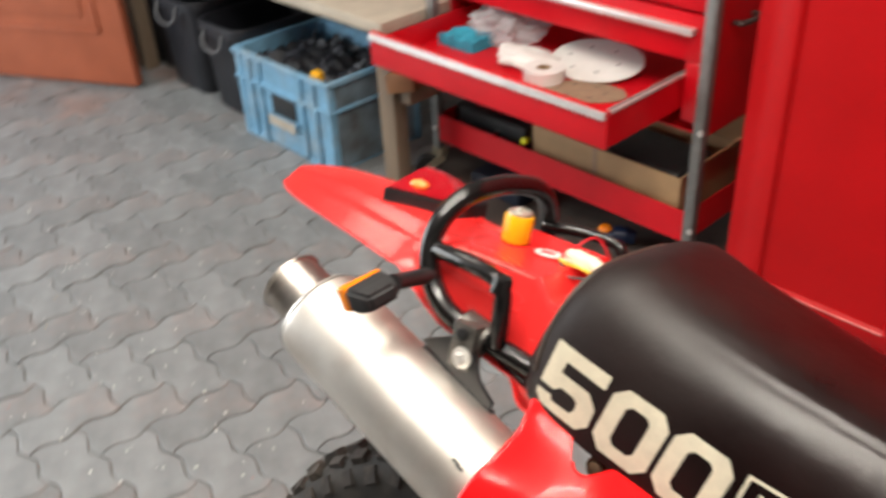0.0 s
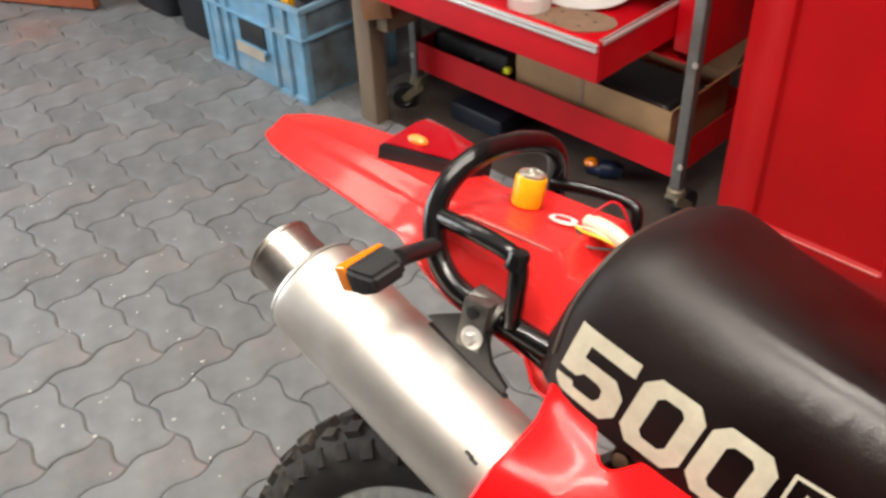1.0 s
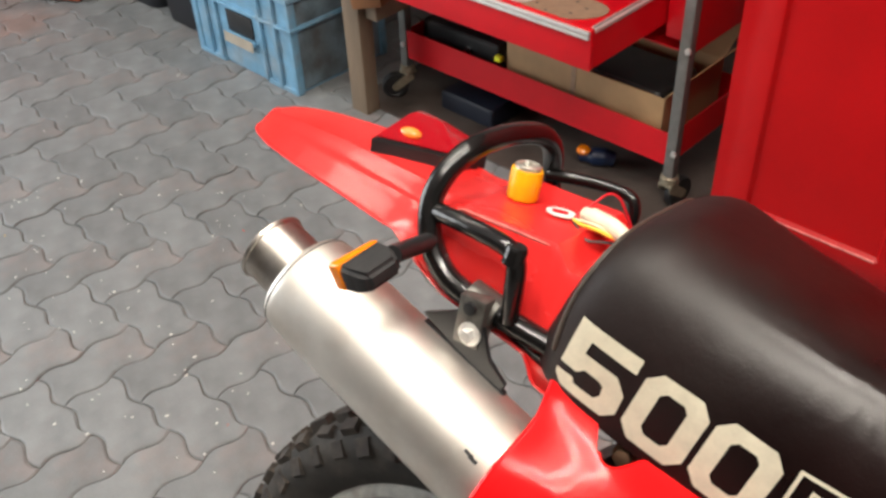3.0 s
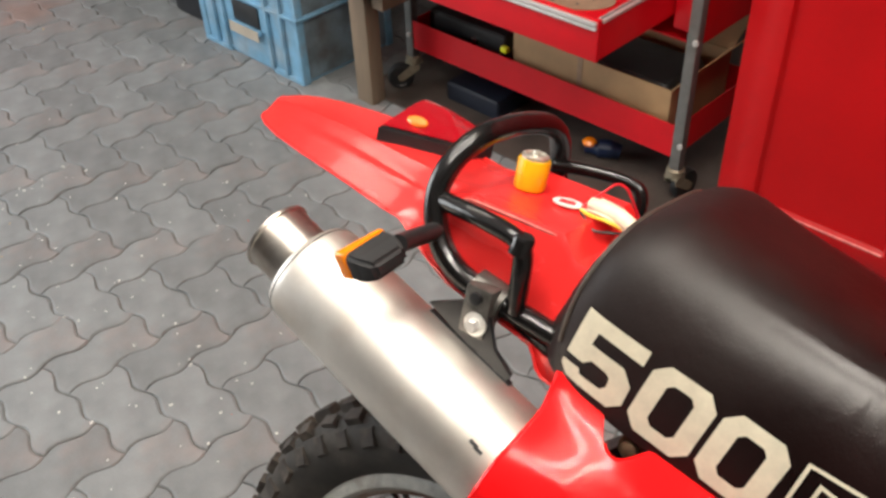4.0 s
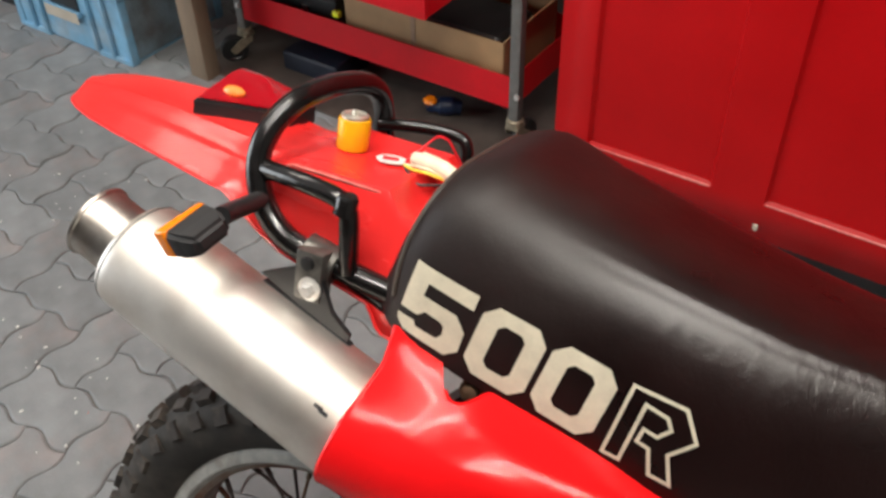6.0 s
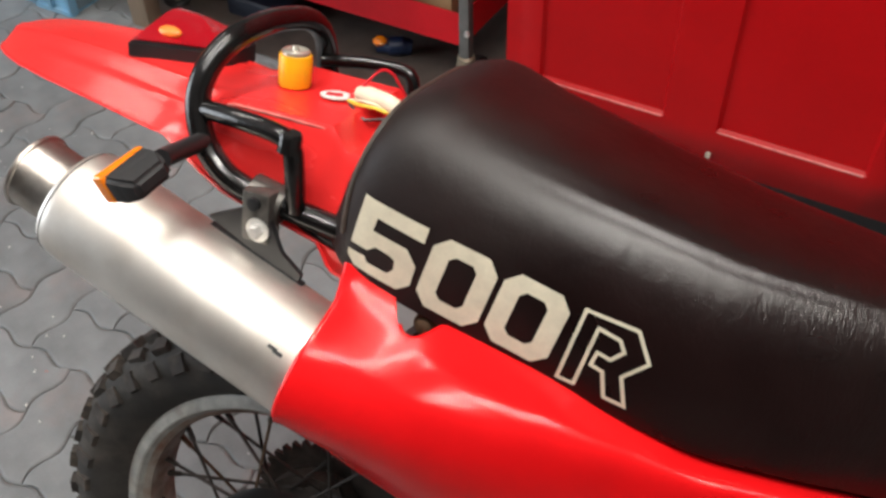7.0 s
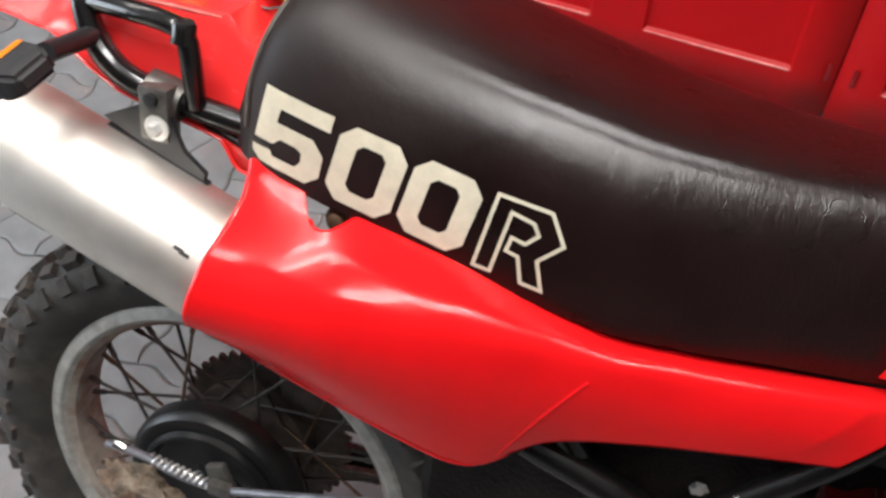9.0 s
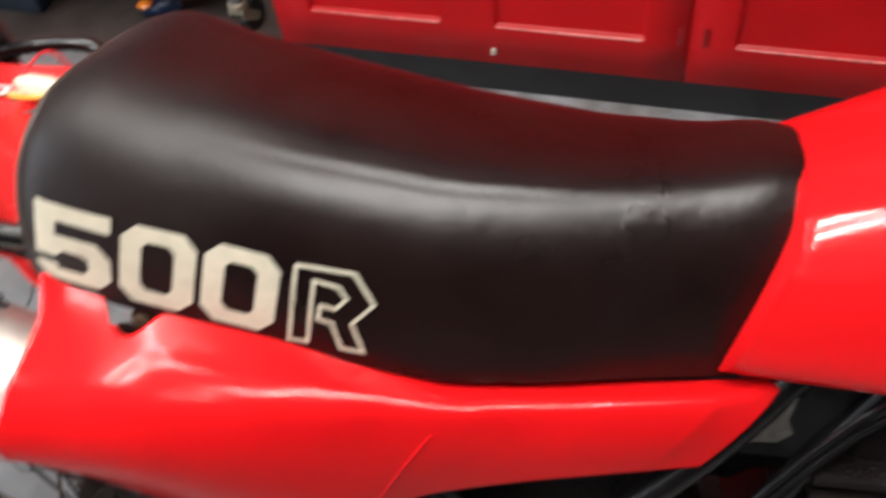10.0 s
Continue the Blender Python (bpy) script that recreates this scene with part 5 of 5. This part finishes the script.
sanding_disc("sanding_sheet", room(-0.315, -0.050, 0.4665, 22), BROWN_DISC, "brown perforated sanding sheet in the open drawer", 0.098, 0.062)
tape = thing("tape_roll", room(-0.435, -0.055, 0.4700), "white roll of tape lying in the open drawer", "tape roll")
part("roll", lathe([(0.018, 0), (0.052, 0), (0.052, 0.032), (0.018, 0.032)], 36, closed_profile=True), WHITE_PLASTIC, tape)
part("core", lathe([(0.015, 0.001), (0.018, 0.001), (0.018, 0.031), (0.015, 0.031)], 30, closed_profile=True), CARDBOARD, tape)

# cardboard box on the lower tray
cbx = thing("cardboard_box", room(-0.545, 0.03, 0.137), "open brown cardboard box on the lower tray", "box")
w_, d_, h_ = 0.48, 0.27, 0.142
part("front", box(0, w_, 0, 0.004, 0, h_, 0.001), CARDBOARD, cbx)
part("back", box(0, w_, d_ - 0.004, d_, 0, h_, 0.001), CARDBOARD, cbx)
part("side", box(0, 0.004, 0.004, d_ - 0.004, 0, h_), CARDBOARD, cbx)
part("side", box(w_ - 0.004, w_, 0.004, d_ - 0.004, 0, h_), CARDBOARD, cbx)
part("flap", box(0.0, w_, 0, 0.10, 0, 0.003, m=Matrix.Translation((0, d_, h_)) @ Matrix.Rotation(radians(35), 4, "X")), CARDBOARD, cbx)
part("flap", box(0, 0.09, 0, d_, 0, 0.003, m=Matrix.Translation((w_, 0, h_)) @ Matrix.Rotation(radians(-50), 4, "Y")), CARDBOARD, cbx)
part("tape_strip", box(0.21, 0.225, -0.001, 0.0, 0.0, h_), BROWN_DISC, cbx, smooth=0)
blk = thing("black_tool_case", room(-0.30, 0.15, 0.138), "black tool case in the cardboard box", "case")
part("shell", box(-0.09, 0.20, -0.08, 0.10, 0.0, 0.125, 0.02, seg=3), BLACK_MATT, blk)
dk = thing("dark_cases", room(-0.72, 0.17, 0.137), "black power tool case on the lower tray", "case")
part("shell", box(-0.15, 0.14, -0.13, 0.14, 0.0, 0.11, 0.015, seg=3), BLACK_MATT, dk)
part("latch", box(0.02, 0.04, -0.136, -0.13, 0.05, 0.075, 0.002), CHROME, dk)
yl = thing("yellow_marker", room(-0.566, 0.02, 0.218), "small bright yellow plastic piece by the box", "marker")
part("body", box(-0.010, 0.012, -0.008, 0.008, 0, 0.016, 0.004), material("lime yellow", (0.85, 0.85, 0.03), 0.4), yl)

# ---- tools on the floor under the trolley ----
gr = thing("angle_grinder", room(-0.262, 0.050, 0, 18), "blue power tool with orange knob lying on the floor", "power tool")
part("body", tube(smooth_path([(-0.035, 0.0, 0.026), (0.0, 0.0, 0.030), (0.03, 0.008, 0.029), (0.05, 0.014, 0.024)], 4), [0.018] * 4 + [0.025] * 5 + [0.021] * 4, 16), BLUE_TOOL, gr)
part("knob", lathe([(0, 0), (0.016, 0), (0.019, 0.007), (0.013, 0.014), (0, 0.016)], 20, Matrix.Translation((-0.025, -0.012, 0.044))), AMBER, gr, "orange knob")
gb = thing("dark_box", room(-0.70, 0.01, 0), "dark blue toolbox on the floor under the trolley", "toolbox")
part("shell", box(-0.08, 0.12, 0.0, 0.20, 0, 0.060, 0.012, seg=3), TOOLBOX_DARK, gb)

# ---- red cabinet with pressed door panels ----
cab = thing("red_cabinet", room(0, -0.1308), "tall red painted sheet metal cabinet with pressed door panels", "cabinet")
part("carcass", box(0.1644, 1.9737, 0.028, 0.50, 0.1115, 1.95, 0.004), RED_PAINT, cab)


def cabinet_door(s0, s1, panels, name="door"):
    bm = bmesh.new()
    zs = [0.1145, 0.2033, 1.00, 1.07, 1.86, 1.945]
    cols = [s0] + [v for p in panels for v in p] + [s1]
    for i in range(len(cols) - 1):
        inside = i % 2 == 1
        for j in range(len(zs) - 1):
            a0, a1, b0, b1 = cols[i], cols[i + 1], zs[j], zs[j + 1]
            if inside and j in (1, 3):
                k, dep = 0.0065, 0.009
                outer = [(a0, 0, b0), (a1, 0, b0), (a1, 0, b1), (a0, 0, b1)]
                inner = [(a0 + k, dep, b0 + k), (a1 - k, dep, b0 + k), (a1 - k, dep, b1 - k), (a0 + k, dep, b1 - k)]
                o = [bm.verts.new(p) for p in outer]
                n_ = [bm.verts.new(p) for p in inner]
                for q in range(4):
                    bm.faces.new((o[q], o[(q + 1) % 4], n_[(q + 1) % 4], n_[q]))
                bm.faces.new(n_)
            else:
                bm.faces.new([bm.verts.new(p) for p in ((a0, 0, b0), (a1, 0, b0), (a1, 0, b1), (a0, 0, b1))])
    bmesh.ops.remove_doubles(bm, verts=bm.verts, dist=0.0005)
    bmesh.ops.recalc_face_normals(bm, faces=bm.faces)
    ob = part(name, bm, RED_PAINT, cab, "red pressed sheet door", smooth=20)
    so = ob.modifiers.new("thickness", "SOLIDIFY")
    so.thickness, so.offset = 0.012, -1
    for a0, a1 in panels:
        part("pale_edge", tube([(a0 + 0.004, 0.0, zs[1]), ((a0 + a1) / 2, -0.0003, zs[1] - 0.0004), (a1 - 0.006, 0.0, zs[1])], [0.0014, 0.0022, 0.0026], 6), PALE_RED_EDGE, ob, "pale line along the panel's lower edge")
    return ob


cabinet_door(0.1644, 1.0026, [(0.2435, 0.5263), (0.6339, 0.9261)])
cabinet_door(1.0068, 1.9737, [(1.0875, 1.3745), (1.4884, 1.7733)])
for s_ in (0.9884, 1.0348):
    part("slot", box(s_ - 0.004, s_ + 0.004, -0.004, -0.001, 0.2033, 0.2434, 0.002), RED_SEAM, cab, "small dark red slot")
part("clip", box(0.6254, 0.636, -0.008, -0.001, 0.1392, 0.1541, 0.003), WOOD_TOP, cab, "small pale clip")
part("plinth", box(0.175, 1.9632, 0.045, 0.060, 0.0, 0.111), BLACK_MATT, cab, "black recessed plinth")
for s_ in (0.25, 1.05, 1.85):
    part("foot", box(s_ - 0.02, s_ + 0.02, 0.43, 0.47, 0.0, 0.1125), BLACK_MATT, cab)

# ---- workbench, crate, bins and door at the back ----
bench = thing("workbench", room(0, 0), "old wooden workbench with a pale board top", "workbench")
part("leg", box(-0.978, -0.912, -0.160, -0.108, 0.0, 0.50, 0.006), WOOD, bench, "rough brown wooden leg")
part("leg", box(-0.985, -0.905, 0.55, 0.61, 0.0, 0.50, 0.006), WOOD, bench)
part("leg", box(-2.55, -2.47, -0.165, -0.105, 0.0, 0.50, 0.006), WOOD, bench)
part("leg", box(-2.55, -2.47, 0.55, 0.61, 0.0, 0.50, 0.006), WOOD, bench)
part("rail", box(-0.905, -0.86, -0.14, 0.60, 0.30, 0.36, 0.004), WOOD, bench)
part("block", box(-0.045, 0.045, -0.05, 0.05, -0.028, 0.028, 0.008, m=Matrix.Translation((-0.885, -0.125, 0.372)) @ Matrix.Rotation(radians(-12), 4, "Y") @ Matrix.Rotation(radians(24), 4, "Z")), WOOD_RED, bench, "orange brown wooden block")
part("board", box(-2.60, -0.93, -0.17, 0.62, 0.50, 0.535, 0.004), WOOD_TOP, bench, "pale board bench top")

crate = thing("plastic_crate", room(-1.66, -0.21), "dirty blue plastic stacking crate with dark contents", "crate")
CL, CD, CHT = 0.50, 0.36, 0.305
# the wall at the far end of x gets a darker, greyer blue
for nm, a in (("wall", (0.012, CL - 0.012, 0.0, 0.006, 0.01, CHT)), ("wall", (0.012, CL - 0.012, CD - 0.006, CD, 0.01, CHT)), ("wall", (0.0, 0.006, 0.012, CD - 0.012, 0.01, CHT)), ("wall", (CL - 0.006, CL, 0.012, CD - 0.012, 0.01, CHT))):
    part(nm, box(*a), GREY_CRATE_END if a[0] > 0.4 else BLUE_CRATE, crate)
part("bottom", box(0.004, CL - 0.004, 0.004, CD - 0.004, 0.0, 0.012), BLUE_CRATE, crate)
for x_ in (0.0, CL):
    for y_ in (0.0, CD):
        part("corner", box(x_ - 0.010 if x_ else -0.006, x_ + 0.006 if x_ else 0.022, y_ - 0.022 if y_ else -0.006, y_ + 0.006 if y_ else 0.022, 0.0, CHT, 0.005), BLUE_CRATE, crate)
for a in ((-0.012, CL + 0.012, -0.012, 0.004), (-0.012, CL + 0.012, CD - 0.004, CD + 0.012), (-0.012, 0.004, 0.004, CD - 0.004), (CL - 0.004, CL + 0.012, 0.004, CD - 0.004)):
    part("rim", box(*a, CHT - 0.012, CHT + 0.006, 0.004), BLUE_CRATE, crate)
    part("rim", box(*a, 0.205, 0.216, 0.004), BLUE_CRATE, crate)
for x_ in (0.075, 0.13, 0.36, 0.43):
    part("rib", box(x_ - 0.007, x_ + 0.007, -0.012, 0.0, 0.012, 0.292, 0.003), BLUE_CRATE, crate)
part("grip_hole", box(0.185, 0.315, -0.005, -0.001, 0.125, 0.195, 0.002), BLACK_MATT, crate, "dark handle opening")
part("paper_remnant", box(0.172, 0.318, -0.0168, -0.0162, 0.088, 0.123), WOOD_TOP, crate, "torn pale paper label", smooth=0)
part("grip_lip", box(0.175, 0.325, -0.016, -0.004, 0.108, 0.124, 0.004), BLUE_CRATE, crate)
for a in ((0.0, 0.14), (0.36, 0.50)):
    part("foot", box(a[0], a[1], -0.008, 0.02, 0.0, 0.016, 0.003), BLUE_CRATE, crate)
jk = thing("dark_sack", room(-1.60, -0.16, 0.012), "black crumpled sacking filling the crate", "sack")
jb = bmesh.new()
bmesh.ops.create_grid(jb, x_segments=40, y_segments=30, size=0.5)
for v in jb.verts:
    v.co = Vector((0.19 + v.co.x * 0.42, 0.14 + v.co.y * 0.27, 0.262 + 0.035 * noise.noise(v.co * 6) + 0.015 * noise.noise(v.co * 17)))
r = bmesh.ops.extrude_face_region(jb, geom=jb.faces[:])
for v in r["geom"]:
    if isinstance(v, bmesh.types.BMVert):
        v.co.z = 0.001
bmesh.ops.recalc_face_normals(jb, faces=jb.faces)
part("folds", jb, DARK_BIN, jk)
yt = thing("screwdriver", room(-1.24, -0.185, 0.30), "screwdriver with yellow handle sticking out of the crate", "screwdriver")
part("grip", box(-0.02, 0.02, -0.012, 0.012, -0.03, 0.022, 0.006), YELLOW, yt)


def bin_(s, w, sx, sy, h, turn=0.0):
    ob = thing("storage_bin", room(s, w, 0, turn), "black plastic bin under the workbench", "bin", "black bins")
    rows_ = []
    for z, k in ((0.0, 0.90), (0.006, 0.92), (h - 0.004, 1.0), (h - 0.004, 0.975), (0.02, 0.88)):
        row_ = []
        for q in range(32):
            a = 2 * math.pi * q / 32
            c_, s_ = math.cos(a), math.sin(a)
            row_.append((sx / 2 * k * abs(c_) ** 0.35 * (1 if c_ > 0 else -1), sy / 2 * k * abs(s_) ** 0.35 * (1 if s_ > 0 else -1), z))
        rows_.append(row_)
    g = grid(rows_, closed_v=True)
    g.verts.ensure_lookup_table()
    g.faces.new([g.verts[q] for q in range(32)])
    g.faces.new([g.verts[4 * 32 + q] for q in range(31, -1, -1)])
    bmesh.ops.recalc_face_normals(g, faces=g.faces)
    part("tub", g, DARK_BIN, ob)

    def round_rect(k, q):
        c_, s_ = math.cos(2 * math.pi * q / 32), math.sin(2 * math.pi * q / 32)
        return (sx / 2 * k * abs(c_) ** 0.35 * (1 if c_ > 0 else -1), sy / 2 * k * abs(s_) ** 0.35 * (1 if s_ > 0 else -1))

    rim_ = grid([[(*round_rect(k, q), z) for q in range(32)] for z, k in ((h - 0.035, 1.015), (h - 0.035, 1.055), (h - 0.003, 1.06), (h, 1.05), (h, 0.985), (h - 0.006, 0.98))], closed_v=True)
    bmesh.ops.recalc_face_normals(rim_, faces=rim_.faces)
    part("rim", rim_, DARK_BIN, ob, "rolled rim of the bin")
    part("handle", tube(smooth_path([(-sx * 0.22, -sy * 0.53, h - 0.02), (-sx * 0.2, -sy * 0.57, h - 0.07), (0, -sy * 0.58, h - 0.09), (sx * 0.2, -sy * 0.57, h - 0.07), (sx * 0.22, -sy * 0.53, h - 0.02)], 5), 0.006, 10), BIN_GREY, ob, "grey bow handle")
    return ob


bin_(-1.845, 0.03, 0.27, 0.40, 0.33)
bin_(-2.17, 0.05, 0.30, 0.42, 0.36)
bin_(-2.50, 0.10, 0.26, 0.40, 0.40)

# open terracotta door standing at the left
door = thing("terracotta_door", Matrix.Translation((-2.79, 1.44, 0.012)) @ Matrix.Rotation(math.atan2(1.186 - 1.442, -3.424 + 2.793), 4, "Z"), "terracotta painted panel door standing open", "door")
part("leaf", box(0, 0.86, -0.02, 0.02, 0, 2.0, 0.003), DOOR_WOOD, door)
for z0, z1 in ((0.22, 0.95), (1.10, 1.85)):
    part("panel_moulding", box(0.12, 0.74, 0.0205, 0.030, z0 - 0.012, z0, 0.003), DOOR_WOOD, door)
    part("panel_moulding", box(0.12, 0.74, 0.0205, 0.030, z1, z1 + 0.012, 0.003), DOOR_WOOD, door)
    part("panel_moulding", box(0.108, 0.12, 0.0205, 0.030, z0 - 0.012, z1 + 0.012, 0.003), DOOR_WOOD, door)
    part("panel_moulding", box(0.74, 0.752, 0.0205, 0.030, z0 - 0.012, z1 + 0.012, 0.003), DOOR_WOOD, door)
    part("panel_field", box(0.17, 0.69, 0.0205, 0.026, z0 + 0.05, z1 - 0.05, 0.004), DOOR_WOOD, door)

# ---- paving: interlocking wavy blocks in herringbone ----
U = 0.1085
PAVE_O = (-0.772, -1.111)  # a joint corner in room axes


def wavy(a, b, n=7):
    """One unit of joint from a to b, swinging to one side and then the other."""
    a, b = Vector(a), Vector(b)
    d = b - a
    nrm = Vector((-d.y, d.x))
    return [a + d * (k / n) + nrm * 0.078 * math.sin(2 * math.pi * k / n) for k in range(n)]


def paver_outline(nx_, ny_):
    out = []
    for i in range(nx_):
        out += wavy((i, 0), (i + 1, 0))
    for i in range(ny_):
        out += wavy((nx_, i), (nx_, i + 1))
    for i in range(nx_, 0, -1):
        out += wavy((i, ny_), (i - 1, ny_))
    for i in range(ny_, 0, -1):
        out += wavy((0, i), (0, i - 1))
    return out


def paver_mesh(nx_, ny_):
    outline = [p * U for p in paver_outline(nx_, ny_)]
    c = Vector((nx_ * U / 2, ny_ * U / 2))
    n_ = len(outline)
    inset = lambda p, k: p + (c - p).normalized() * k
    bm = bmesh.new()
    loops = [[bm.verts.new((*inset(p, k), z)) for p in outline] for k, z in ((0.0012, -0.0056), (0.0026, -0.0018), (0.0070, 0.0))]
    bm.faces.new(loops[-1])
    for lo_, hi_ in zip(loops, loops[1:]):
        for i in range(n_):
            j = (i + 1) % n_
            bm.faces.new((lo_[i], lo_[j], hi_[j], hi_[i]))
    bm.normal_update()
    me = bpy.data.meshes.new("paver")
    bm.to_mesh(me)
    bm.free()
    me.materials.append(PAVER)
    return me


PAVERS = (paver_mesh(2, 1), paver_mesh(1, 2))
rest_v, rest_f = [], []
rng = random.Random(11)
count = 0
spots = []
for i in range(-45, 46):
    for j in range(-24, 25):
        for k, (ox, oy) in enumerate(((0, 0), (2, -1))):
            x, y = PAVE_O[0] + (i + 2 * j + ox) * U, PAVE_O[1] + (i - 2 * j + oy) * U
            if -3.85 < x < 3.1 and -4.6 < y < 0.9:
                spots.append((x, y, k))
near = sorted(spots, key=lambda p: (p[0] + 0.95) ** 2 + (p[1] + 0.95) ** 2)
for n_, (x, y, k) in enumerate(near):
    z = rng.uniform(-0.0012, 0.0012)
    tx, ty = rng.uniform(-0.35, 0.35), rng.uniform(-0.35, 0.35)
    m = Matrix.Translation((x, y, z)) @ Matrix.Rotation(radians(tx), 4, "X") @ Matrix.Rotation(radians(ty), 4, "Y")
    if n_ < 300:
        ob = new("paver", PAVERS[k])
        ob.parent = ground
        ob.matrix_basis = m
    else:
        me = PAVERS[k]
        b0 = len(rest_v)
        rest_v += [m @ v.co for v in me.vertices]
        rest_f += [[b0 + q for q in p.vertices] for p in me.polygons]
me = bpy.data.meshes.new("paving")
me.from_pydata(rest_v, [], rest_f)
me.materials.append(PAVER)
ob = new("paving", me)
ob.parent = ground
ob["kind"] = "stuff"
# paint specks spattered on the paving
for nm, mat_, cnt in (("paint_specks", SPECK, 230), ("red_paint_specks", SPECK_RED, 9), ("yellow_paint_specks", SPECK_YELLOW, 9)):
    sp = bmesh.new()
    for _ in range(cnt):
        x, y = rng.gauss(-0.95, 0.55), rng.gauss(-1.25, 0.35)
        r_ = rng.choice((0.0014, 0.0018, 0.0022, 0.003))
        st = rng.uniform(0.6, 1.8)
        lathe([(0, 0.0012), (r_, 0.0008), (r_, 0.0002)], 6, Matrix.Translation((x, y, 0.0008)) @ Matrix.Rotation(rng.uniform(0, 3), 4, "Z") @ Matrix.Diagonal((st, 1, 1, 1)), bm=sp)
    part(nm, sp, mat_, ground, kind="stuff", smooth=0)
